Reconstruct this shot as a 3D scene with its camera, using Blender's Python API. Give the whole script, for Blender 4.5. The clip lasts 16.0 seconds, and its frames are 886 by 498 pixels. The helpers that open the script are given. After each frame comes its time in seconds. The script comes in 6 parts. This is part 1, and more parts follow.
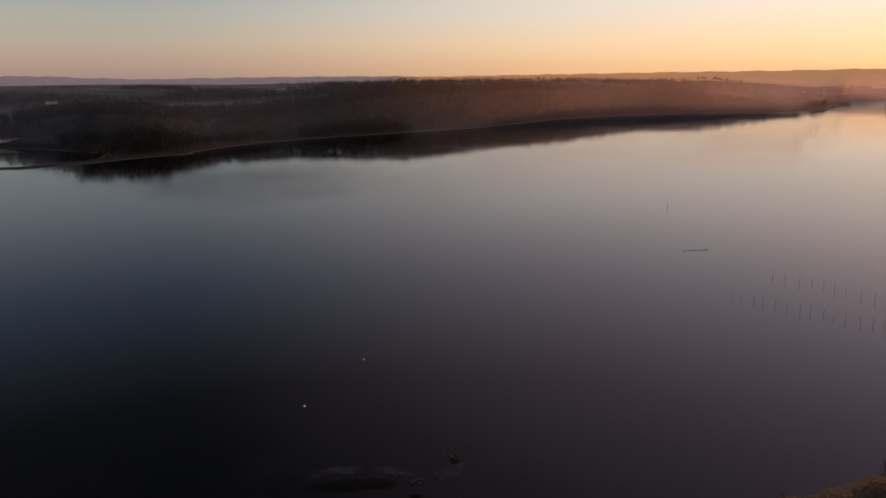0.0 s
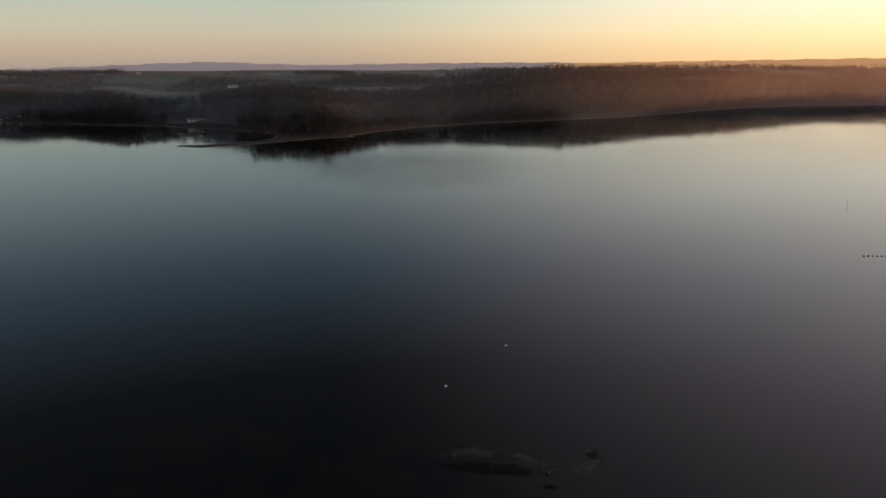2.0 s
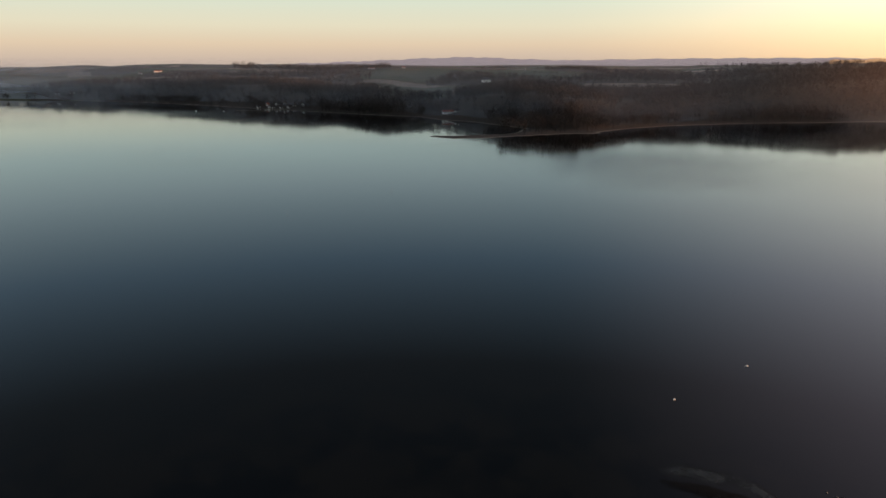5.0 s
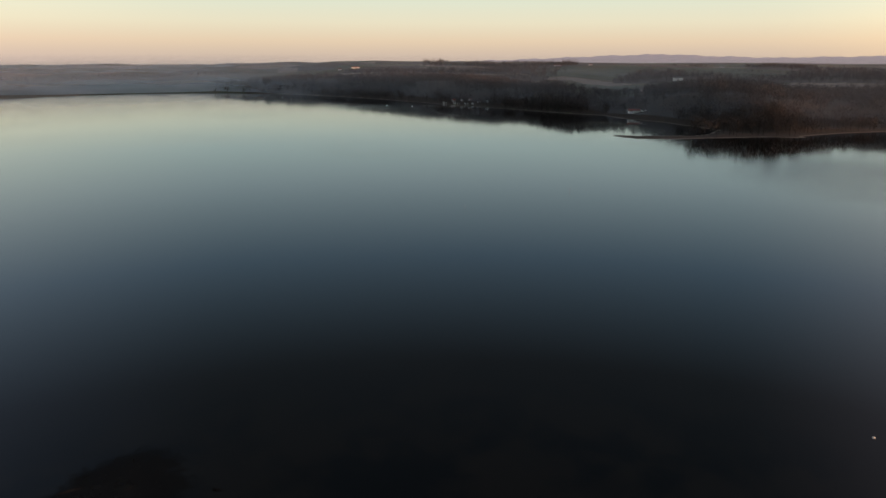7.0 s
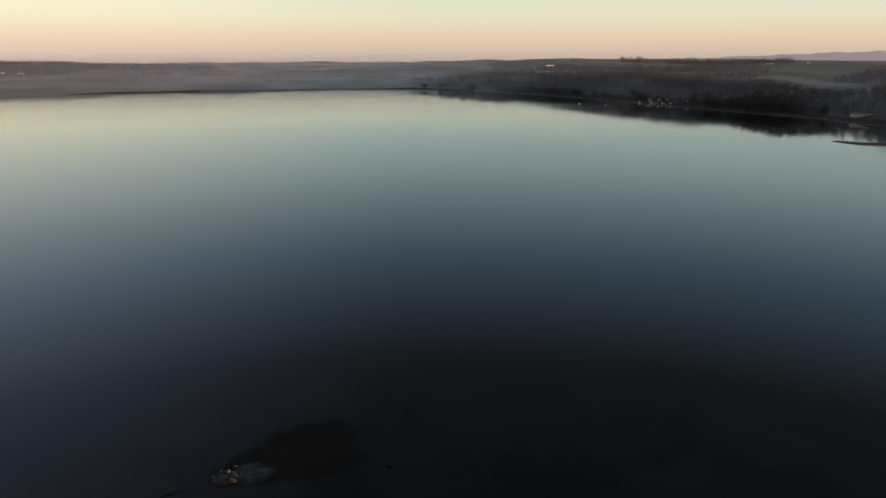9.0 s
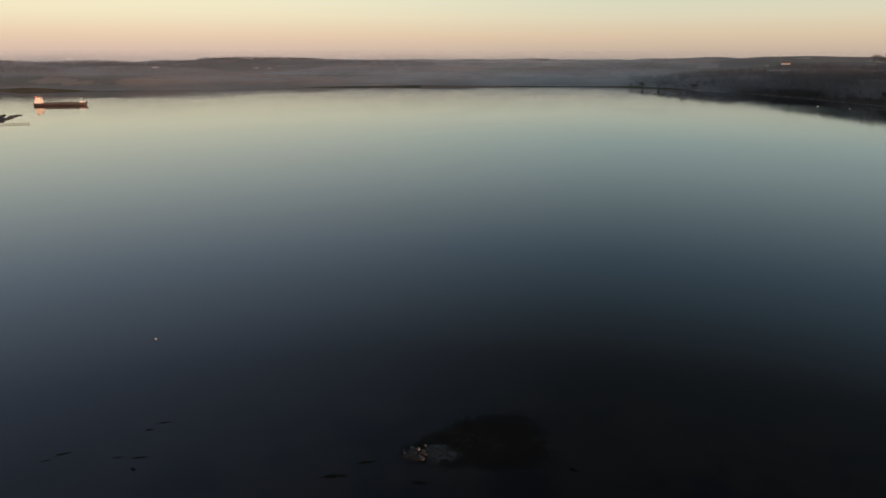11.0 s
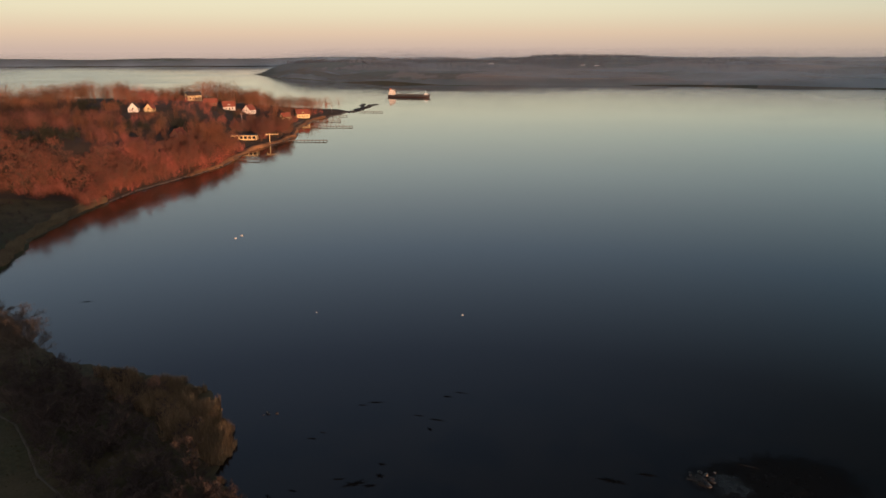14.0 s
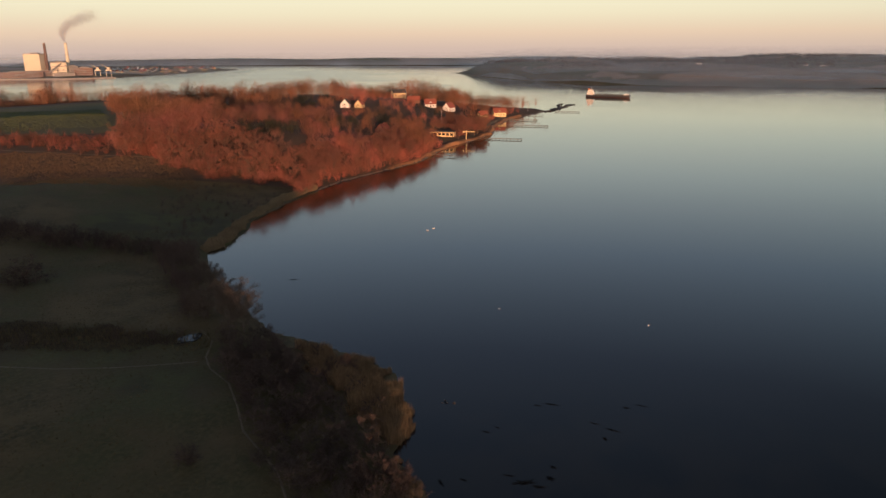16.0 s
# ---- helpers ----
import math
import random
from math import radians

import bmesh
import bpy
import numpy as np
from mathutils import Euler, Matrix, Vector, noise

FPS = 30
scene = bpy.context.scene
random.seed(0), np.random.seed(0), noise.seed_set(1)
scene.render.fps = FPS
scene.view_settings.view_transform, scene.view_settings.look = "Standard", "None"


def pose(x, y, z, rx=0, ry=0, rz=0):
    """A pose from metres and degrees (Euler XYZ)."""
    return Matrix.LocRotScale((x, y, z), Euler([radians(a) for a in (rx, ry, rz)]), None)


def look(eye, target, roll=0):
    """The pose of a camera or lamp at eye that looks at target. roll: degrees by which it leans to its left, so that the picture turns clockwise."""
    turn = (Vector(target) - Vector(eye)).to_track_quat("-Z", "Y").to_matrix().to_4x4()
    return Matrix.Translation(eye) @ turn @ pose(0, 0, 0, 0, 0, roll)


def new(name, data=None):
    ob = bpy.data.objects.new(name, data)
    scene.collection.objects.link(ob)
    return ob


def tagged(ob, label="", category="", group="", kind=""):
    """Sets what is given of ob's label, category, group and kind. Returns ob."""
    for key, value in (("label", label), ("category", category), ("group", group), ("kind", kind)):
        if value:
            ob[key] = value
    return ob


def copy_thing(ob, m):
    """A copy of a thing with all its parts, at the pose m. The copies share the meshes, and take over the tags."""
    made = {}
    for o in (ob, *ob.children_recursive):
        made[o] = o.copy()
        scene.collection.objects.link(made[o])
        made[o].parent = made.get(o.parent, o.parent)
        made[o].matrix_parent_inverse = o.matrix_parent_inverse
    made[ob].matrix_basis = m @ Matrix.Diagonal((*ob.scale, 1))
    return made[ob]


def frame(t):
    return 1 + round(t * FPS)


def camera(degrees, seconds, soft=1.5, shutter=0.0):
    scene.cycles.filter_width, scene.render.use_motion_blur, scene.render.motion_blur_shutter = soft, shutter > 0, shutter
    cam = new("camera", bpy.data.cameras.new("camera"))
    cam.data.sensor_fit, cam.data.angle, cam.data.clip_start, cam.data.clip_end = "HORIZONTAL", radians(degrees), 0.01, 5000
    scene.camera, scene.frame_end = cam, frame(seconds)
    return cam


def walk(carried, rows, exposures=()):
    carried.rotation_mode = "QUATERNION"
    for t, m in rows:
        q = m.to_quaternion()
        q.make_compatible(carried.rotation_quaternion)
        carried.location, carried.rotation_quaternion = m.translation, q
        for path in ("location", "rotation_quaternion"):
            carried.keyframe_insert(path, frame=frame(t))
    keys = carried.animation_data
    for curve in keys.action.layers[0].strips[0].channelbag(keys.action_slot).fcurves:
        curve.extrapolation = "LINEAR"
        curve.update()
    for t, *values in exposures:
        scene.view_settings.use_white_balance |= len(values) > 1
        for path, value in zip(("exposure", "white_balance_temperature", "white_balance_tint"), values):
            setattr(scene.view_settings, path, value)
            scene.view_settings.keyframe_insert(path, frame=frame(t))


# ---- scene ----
cam = camera(64.25, 16.0, soft=1.5)
walk(cam, [
    (0.0, pose(0, 0, 80, 76.44, 0, -0.00) @ pose(0, 0, 0, 0, 0, -0.17)),
    (0.5, pose(0, 0, 80, 76.42, 0, 3.09) @ pose(0, 0, 0, 0, 0, -0.13)),
    (1.0, pose(0, 0, 80, 76.39, 0, 6.28) @ pose(0, 0, 0, 0, 0, -0.10)),
    (1.5, pose(0, 0, 80, 76.34, 0, 9.35) @ pose(0, 0, 0, 0, 0, -0.12)),
    (2.0, pose(0, 0, 80, 75.41, 0, 12.32) @ pose(0, 0, 0, 0, 0, -0.06)),
    (2.5, pose(0, 0, 80, 75.18, 0, 15.35) @ pose(0, 0, 0, 0, 0, -0.00)),
    (3.0, pose(0, 0, 80, 75.16, 0, 18.32) @ pose(0, 0, 0, 0, 0, 0.03)),
    (3.5, pose(0, 0, 80, 75.11, 0, 21.48) @ pose(0, 0, 0, 0, 0, 0.02)),
    (4.0, pose(0, 0, 80, 75.12, 0, 24.88) @ pose(0, 0, 0, 0, 0, 0.02)),
    (6.5, pose(0, 0, 80, 74.84, 0, 42.73) @ pose(0, 0, 0, 0, 0, 0.10)),
    (7.0, pose(0, 0, 80, 74.81, 0, 46.42) @ pose(0, 0, 0, 0, 0, 0.11)),
    (7.5, pose(0, 0, 80, 74.77, 0, 50.14) @ pose(0, 0, 0, 0, 0, 0.06)),
    (8.0, pose(0, 0, 80, 74.73, 0, 53.88) @ pose(0, 0, 0, 0, 0, 0.01)),
    (8.5, pose(0, 0, 80, 74.68, 0, 57.70) @ pose(0, 0, 0, 0, 0, -0.01)),
    (11.0, pose(0, 0, 80, 74.41, 0, 78.46) @ pose(0, 0, 0, 0, 0, 0.03)),
    (11.5, pose(0, 0, 80, 74.34, 0, 82.83) @ pose(0, 0, 0, 0, 0, 0.07)),
    (12.0, pose(0, 0, 80, 74.27, 0, 87.29) @ pose(0, 0, 0, 0, 0, 0.05)),
    (12.5, pose(0, 0, 80, 74.24, 0, 91.68) @ pose(0, 0, 0, 0, 0, 0.08)),
    (13.0, pose(0, 0, 80, 74.22, 0, 95.88) @ pose(0, 0, 0, 0, 0, 0.04)),
    (13.5, pose(0, 0, 80, 74.22, 0, 99.84) @ pose(0, 0, 0, 0, 0, -0.02)),
    (14.0, pose(0, 0, 80, 74.21, 0, 103.78) @ pose(0, 0, 0, 0, 0, -0.07)),
    (14.5, pose(0, 0, 80, 74.20, 0, 107.71) @ pose(0, 0, 0, 0, 0, -0.12)),
    (15.0, pose(0, 0, 80, 74.20, 0, 111.63) @ pose(0, 0, 0, 0, 0, -0.17)),
    (15.5, pose(0, 0, 80, 74.21, 0, 115.54) @ pose(0, 0, 0, 0, 0, -0.20)),
    (16.0, pose(0, 0, 80, 74.21, 0, 119.42) @ pose(0, 0, 0, 0, 0, -0.26)),
], exposures=[(0.0, -0.58, 6580, 27), (0.5, -0.57, 6540, 17), (1.5, -0.33, 6490, 12), (4.0, 0.19, 6430, 10), (8.0, 0.32, 6520, 10), (11.0, 0.13, 6570, 10), (12.5, 0.05, 6520, 10), (14.5, 0.02, 6470, 10), (16.0, 0.14, 6410, 10)])

H = 80.0  # the camera hovers over the water just off the shore


def bearing(az, d, z=0.0):
    """A point d metres off at az degrees to the left of north (+y)."""
    return Vector((-math.sin(radians(az)) * d, math.cos(radians(az)) * d, z))


# ---------------------------------------------------------------- world and sun
SUN_AZ, SUN_EL = -50.0, 1.8
SUN_DIR = bearing(SUN_AZ, 1.0)


def dusk_world():
    """A Nishita sky, with the bright belt that thin haze spreads along the horizon at dusk."""
    world = bpy.data.worlds.new("dusk_sky")
    scene.world = world
    world.use_nodes = True
    nodes, links = world.node_tree.nodes, world.node_tree.links
    sky = nodes.new("ShaderNodeTexSky")
    sky.sky_type = "NISHITA"
    sky.sun_disc = False
    sky.sun_elevation = radians(SUN_EL)
    sky.sun_rotation = radians(-SUN_AZ)
    sky.dust_density = 2.0
    sky.ozone_density = 1.5
    back = nodes["Background"]
    links.new(sky.outputs[0], back.inputs[0])
    back.inputs[1].default_value = 0.05
    tc = nodes.new("ShaderNodeTexCoord")
    sep = nodes.new("ShaderNodeSeparateXYZ")
    links.new(tc.outputs["Generated"], sep.inputs[0])

    def ramp(stops, top):
        n = nodes.new("ShaderNodeValToRGB")
        scale = nodes.new("ShaderNodeMapRange")
        scale.inputs["From Max"].default_value = math.sin(radians(top))
        links.new(sep.outputs["Z"], scale.inputs["Value"])
        links.new(scale.outputs["Result"], n.inputs["Fac"])
        el = n.color_ramp.elements
        while len(el) > 1:
            el.remove(el[-1])
        for k, (deg, c) in enumerate(stops):
            e = el[0] if k == 0 else el.new(0.5)
            e.position = math.sin(radians(deg)) / math.sin(radians(top))
            e.color = (*c, 1)
        return n

    side = ramp([(0, (0.50, 0.395, 0.32)), (1.2, (0.62, 0.49, 0.35)), (2.6, (0.63, 0.585, 0.44)), (4.5, (0.55, 0.60, 0.495)), (6.5, (0.41, 0.53, 0.52)), (9.4, (0.345, 0.452, 0.48)), (15.7, (0.138, 0.225, 0.31)), (24, (0.034, 0.042, 0.052)), (33, (0.02, 0.02, 0.018)), (70, (0.02, 0.022, 0.025))], 70)
    anti = ramp([(0, (0.60, 0.45, 0.375)), (1.2, (0.73, 0.55, 0.40)), (2.6, (0.765, 0.685, 0.49)), (4.5, (0.79, 0.755, 0.56)), (6.5, (0.71, 0.735, 0.61)), (9.4, (0.61, 0.68, 0.65)), (15.7, (0.36, 0.46, 0.58)), (24, (0.185, 0.235, 0.345)), (33, (0.105, 0.125, 0.165)), (45, (0.085, 0.10, 0.13)), (70, (0.08, 0.095, 0.125))], 70)
    warm = ramp([(0, (1.38, 0.86, 0.36)), (2.5, (1.40, 1.07, 0.60)), (5, (1.22, 1.16, 0.9)), (9.4, (1.2, 1.15, 1.0)), (15.7, (0.93, 0.86, 0.90)), (24, (0.67, 0.57, 0.66)), (33, (0.40, 0.33, 0.39)), (50, (0.15, 0.14, 0.17)), (70, (0.11, 0.12, 0.15))], 70)
    dot = nodes.new("ShaderNodeVectorMath")
    dot.operation = "DOT_PRODUCT"
    dot.inputs[1].default_value = SUN_DIR
    links.new(tc.outputs["Generated"], dot.inputs[0])

    def part_of(lo, hi, a, b):
        f = nodes.new("ShaderNodeMapRange")
        f.interpolation_type = "SMOOTHSTEP"
        f.inputs["From Min"].default_value, f.inputs["From Max"].default_value = lo, hi
        links.new(dot.outputs["Value"], f.inputs["Value"])
        n = nodes.new("ShaderNodeMix")
        n.data_type = "RGBA"
        links.new(f.outputs["Result"], n.inputs["Factor"])
        links.new(a, n.inputs["A"])
        links.new(b, n.inputs["B"])
        return n

    mix = part_of(-0.35, -0.95, side.outputs["Color"], anti.outputs["Color"])
    mix = part_of(0.25, 1.0, mix.outputs["Result"], warm.outputs["Color"])
    belt = nodes.new("ShaderNodeBackground")
    links.new(mix.outputs["Result"], belt.inputs[0])
    both = nodes.new("ShaderNodeAddShader")
    links.new(back.outputs[0], both.inputs[0])
    links.new(belt.outputs[0], both.inputs[1])
    links.new(both.outputs[0], nodes["World Output"].inputs["Surface"])


dusk_world()
sun_data = bpy.data.lights.new("sun", "SUN")
sun_data.energy = 5.0
sun_data.angle = radians(0.6)
sun_data.color = (1.0, 0.49, 0.255)
sun = new("sun", sun_data)
sun.matrix_world = look(bearing(SUN_AZ, 3000, 3000 * math.tan(radians(SUN_EL))), (0, 0, 0))


# ---------------------------------------------------------------- materials
def material(name, base, rough=0.9, vary=0.35, scale=0.3, fine=3.0, bump=0.0, metal=0.0, gloss=0.5, tint=None, per_object=0.0, per_island=0.0, per_tree=0.0, coords="Object"):
    """A procedural surface: two scales of noise in its colour, and relief."""
    m = bpy.data.materials.new(name)
    m.use_nodes = True
    nodes, links = m.node_tree.nodes, m.node_tree.links
    bsdf = nodes["Principled BSDF"]
    bsdf.inputs["Roughness"].default_value = rough
    bsdf.inputs["Metallic"].default_value = metal
    bsdf.inputs["Specular IOR Level"].default_value = gloss
    tc = nodes.new("ShaderNodeTexCoord")
    big = nodes.new("ShaderNodeTexNoise")
    big.inputs["Scale"].default_value = scale
    big.inputs["Detail"].default_value = 3
    small = nodes.new("ShaderNodeTexNoise")
    small.inputs["Scale"].default_value = fine
    small.inputs["Detail"].default_value = 4
    for n in (big, small):
        links.new(tc.outputs[coords], n.inputs["Vector"])
    mix = nodes.new("ShaderNodeMix")
    mix.data_type = "RGBA"
    other = tint or tuple(c * (1 - vary) for c in base)
    mix.inputs["A"].default_value = (*base, 1)
    mix.inputs["B"].default_value = (*other, 1)
    ramp = nodes.new("ShaderNodeMapRange")
    ramp.inputs["From Min"].default_value = 0.35
    ramp.inputs["From Max"].default_value = 0.65
    links.new(big.outputs["Fac"], ramp.inputs["Value"])
    links.new(ramp.outputs["Result"], mix.inputs["Factor"])
    hue = nodes.new("ShaderNodeHueSaturation")
    spread = nodes.new("ShaderNodeMapRange")
    spread.inputs["To Min"].default_value = 1 - vary
    spread.inputs["To Max"].default_value = 1 + vary
    links.new(small.outputs["Fac"], spread.inputs["Value"])
    links.new(mix.outputs["Result"], hue.inputs["Color"])
    last = spread.outputs["Result"]
    if per_object:
        info = nodes.new("ShaderNodeObjectInfo")
        isl = nodes.new("ShaderNodeMapRange")
        isl.inputs["To Min"].default_value = 1 - per_object
        isl.inputs["To Max"].default_value = 1 + per_object
        links.new(info.outputs["Random"], isl.inputs["Value"])
        mul = nodes.new("ShaderNodeMath")
        mul.operation = "MULTIPLY"
        links.new(last, mul.inputs[0])
        links.new(isl.outputs["Result"], mul.inputs[1])
        last = mul.outputs[0]
    if per_island:
        geo = nodes.new("ShaderNodeNewGeometry")
        each = nodes.new("ShaderNodeMapRange")
        each.inputs["To Min"].default_value = 1 - per_island
        each.inputs["To Max"].default_value = 1 + per_island
        links.new(geo.outputs["Random Per Island"], each.inputs["Value"])
        times = nodes.new("ShaderNodeMath")
        times.operation = "MULTIPLY"
        links.new(last, times.inputs[0])
        links.new(each.outputs["Result"], times.inputs[1])
        last = times.outputs[0]
    if per_tree:
        own = nodes.new("ShaderNodeAttribute")
        own.attribute_name = "tone"
        tone = nodes.new("ShaderNodeMath")
        tone.operation = "MULTIPLY_ADD"
        links.new(own.outputs["Fac"], tone.inputs[0])
        tone.inputs[1].default_value, tone.inputs[2].default_value = per_tree, 1.0
        scaled = nodes.new("ShaderNodeMath")
        scaled.operation = "MULTIPLY"
        links.new(last, scaled.inputs[0])
        links.new(tone.outputs[0], scaled.inputs[1])
        last = scaled.outputs[0]
        shift = nodes.new("ShaderNodeMath")
        shift.operation = "MULTIPLY_ADD"
        links.new(own.outputs["Fac"], shift.inputs[0])
        shift.inputs[1].default_value, shift.inputs[2].default_value = -0.012, 0.5
        links.new(shift.outputs[0], hue.inputs["Hue"])
    links.new(last, hue.inputs["Value"])
    links.new(hue.outputs["Color"], bsdf.inputs["Base Color"])
    if bump:
        b = nodes.new("ShaderNodeBump")
        b.inputs["Strength"].default_value = bump
        links.new(small.outputs["Fac"], b.inputs["Height"])
        links.new(b.outputs["Normal"], bsdf.inputs["Normal"])
    return m


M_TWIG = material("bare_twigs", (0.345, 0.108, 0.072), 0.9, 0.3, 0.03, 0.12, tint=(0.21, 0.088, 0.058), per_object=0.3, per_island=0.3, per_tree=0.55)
# Darker copy of bare_twigs: weaker sunlight to the left is put into the colour.
M_DIMTWIG = material("dim_sun_twigs", (0.215, 0.076, 0.052), 0.9, 0.3, 0.03, 0.12, tint=(0.13, 0.062, 0.044), per_object=0.3, per_island=0.3, per_tree=0.55)
# Shade of the backlit far woods is put into this dark twig colour.
M_FARTWIG = material("shaded_far_twigs", (0.048, 0.036, 0.031), 0.9, 0.25, 0.03, 0.3, tint=(0.038, 0.032, 0.028), per_island=0.3, per_tree=0.35)
M_BARK = material("bark", (0.13, 0.095, 0.07), 0.9, 0.3, 0.3, 3.0, 0.3, per_object=0.2)
M_FIR = material("conifer_needles", (0.03, 0.034, 0.02), 0.9, 0.3, 0.1, 1.0, per_object=0.3)
M_REED = material("dry_reed", (0.25, 0.17, 0.09), 0.9, 0.3, 0.1, 1.0, per_island=0.45)
M_OAK = material("olive_twigs", (0.22, 0.092, 0.046), 0.9, 0.3, 0.03, 0.12, tint=(0.14, 0.076, 0.04), per_island=0.35, per_tree=0.55)
M_PALEREED = material("pale_reed", (0.21, 0.165, 0.10), 0.9, 0.25, 0.1, 1.0, per_island=0.4)


def water_material():
    m = bpy.data.materials.new("calm_water")
    m.use_nodes = True
    nodes, links = m.node_tree.nodes, m.node_tree.links
    bsdf = nodes["Principled BSDF"]
    bsdf.inputs["Base Color"].default_value = (0.006, 0.0055, 0.004, 1)
    bsdf.inputs["Roughness"].default_value = 0.03
    bsdf.inputs["IOR"].default_value = 1.333
    tc = nodes.new("ShaderNodeTexCoord")
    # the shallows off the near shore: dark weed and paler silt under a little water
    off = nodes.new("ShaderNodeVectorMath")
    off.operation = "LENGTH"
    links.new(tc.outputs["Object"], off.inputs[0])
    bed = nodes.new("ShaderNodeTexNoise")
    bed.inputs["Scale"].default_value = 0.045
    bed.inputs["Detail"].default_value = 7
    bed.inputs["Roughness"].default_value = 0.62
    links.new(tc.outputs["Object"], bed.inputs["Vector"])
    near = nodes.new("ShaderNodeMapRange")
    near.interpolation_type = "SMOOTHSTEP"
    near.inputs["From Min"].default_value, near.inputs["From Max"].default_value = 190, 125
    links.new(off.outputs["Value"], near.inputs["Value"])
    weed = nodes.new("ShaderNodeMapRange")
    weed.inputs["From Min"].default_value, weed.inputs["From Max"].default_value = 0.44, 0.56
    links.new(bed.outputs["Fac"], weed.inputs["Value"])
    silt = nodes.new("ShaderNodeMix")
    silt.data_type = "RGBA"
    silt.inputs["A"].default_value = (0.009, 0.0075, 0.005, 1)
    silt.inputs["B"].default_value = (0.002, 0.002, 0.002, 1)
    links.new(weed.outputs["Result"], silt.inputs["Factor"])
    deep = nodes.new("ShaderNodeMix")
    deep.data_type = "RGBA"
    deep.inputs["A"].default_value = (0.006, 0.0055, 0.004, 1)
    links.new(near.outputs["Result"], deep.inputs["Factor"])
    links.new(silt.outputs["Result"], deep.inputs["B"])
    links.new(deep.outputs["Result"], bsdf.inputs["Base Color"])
    n = nodes.new("ShaderNodeTexNoise")
    n.inputs["Scale"].default_value = 0.35
    n.inputs["Detail"].default_value = 2
    links.new(tc.outputs["Object"], n.inputs["Vector"])
    big = nodes.new("ShaderNodeTexNoise")
    big.inputs["Scale"].default_value = 0.0045
    big.inputs["Detail"].default_value = 5
    big.inputs["Roughness"].default_value = 0.6
    links.new(tc.outputs["Object"], big.inputs["Vector"])
    ruffled = nodes.new("ShaderNodeMapRange")
    ruffled.inputs["From Min"].default_value, ruffled.inputs["From Max"].default_value = 0.5, 0.68
    ruffled.inputs["To Min"].default_value, ruffled.inputs["To Max"].default_value = 0.045, 0.10
    links.new(big.outputs["Fac"], ruffled.inputs["Value"])
    # a breath of wind ruffles one broad patch towards the far wood, and the open water beyond the peninsula
    total = ruffled.outputs["Result"]
    for place, turn, size, amount in (((-150, 560, 0), 8, (115, 135, 1), 0.15), ((-1750, -1750, 0), 45, (1500, 700, 1), 0.13), ((-330, -215, 0), 10, (240, 62, 1), 0.05)):
        shift = nodes.new("ShaderNodeMapping")
        shift.vector_type = "TEXTURE"
        shift.inputs["Location"].default_value = place
        shift.inputs["Rotation"].default_value = (0, 0, radians(turn))
        shift.inputs["Scale"].default_value = size
        links.new(tc.outputs["Object"], shift.inputs["Vector"])
        away = nodes.new("ShaderNodeVectorMath")
        away.operation = "LENGTH"
        links.new(shift.outputs[0], away.inputs[0])
        wavy = nodes.new("ShaderNodeMath")
        wavy.operation = "MULTIPLY_ADD"
        links.new(big.outputs["Fac"], wavy.inputs[0])
        wavy.inputs[1].default_value = 1.8
        links.new(away.outputs["Value"], wavy.inputs[2])
        paw = nodes.new("ShaderNodeMapRange")
        paw.interpolation_type = "SMOOTHSTEP"
        paw.inputs["From Min"].default_value, paw.inputs["From Max"].default_value = 2.1, 1.2
        paw.inputs["To Min"].default_value, paw.inputs["To Max"].default_value = 0.0, amount
        links.new(wavy.outputs[0], paw.inputs["Value"])
        add = nodes.new("ShaderNodeMath")
        add.operation = "ADD"
        links.new(total, add.inputs[0])
        links.new(paw.outputs["Result"], add.inputs[1])
        total = add.outputs[0]
    links.new(total, bsdf.inputs["Roughness"])
    b = nodes.new("ShaderNodeBump")
    b.inputs["Strength"].default_value = 0.04
    b.inputs["Distance"].default_value = 0.2
    links.new(n.outputs["Fac"], b.inputs["Height"])
    links.new(b.outputs["Normal"], bsdf.inputs["Normal"])
    return m


M_WATER = water_material()


# ---------------------------------------------------------------- the lie of the land
def ring(pairs):
    return np.array([bearing(a, d)[:2] for a, d in pairs])


OPPOSITE = ring([(-75, 3600), (-45, 3300), (-36, 3150), (-31.6, 3040), (-29.8, 2900), (-29.0, 2580), (-28.4, 2400), (-28.0, 2040), (-26.0, 1906), (-22.1, 1800), (-18.2, 1735), (-14.0, 1645), (-9.7, 1490), (-7.9, 1410), (-3.9, 1236), (0, 1140), (3.8, 1085), (8.3, 1032), (12.7, 971), (14.8, 945), (17.0, 900), (19.3, 850), (22.4, 842), (24.9, 862), (27.0, 912), (29.5, 960), (31.9, 996), (34, 1056), (38.5, 1107), (44.4, 1230), (48.4, 1330), (52.9, 1480), (58, 1640), (63.8, 1735), (68, 1745), (72.1, 1722), (78, 1658), (84, 1690), (91, 1713), (95.2, 1691), (99.2, 1678), (103, 1674), (106.6, 1700), (110, 1760), (112, 1860), (116.4, 2210), (118.4, 2530), (117, 2850), (111, 3400), (104, 4200), (100, 5300), (70, 5600), (40, 5600), (10, 5600), (-20, 5600), (-50, 5600), (-75, 5600)])
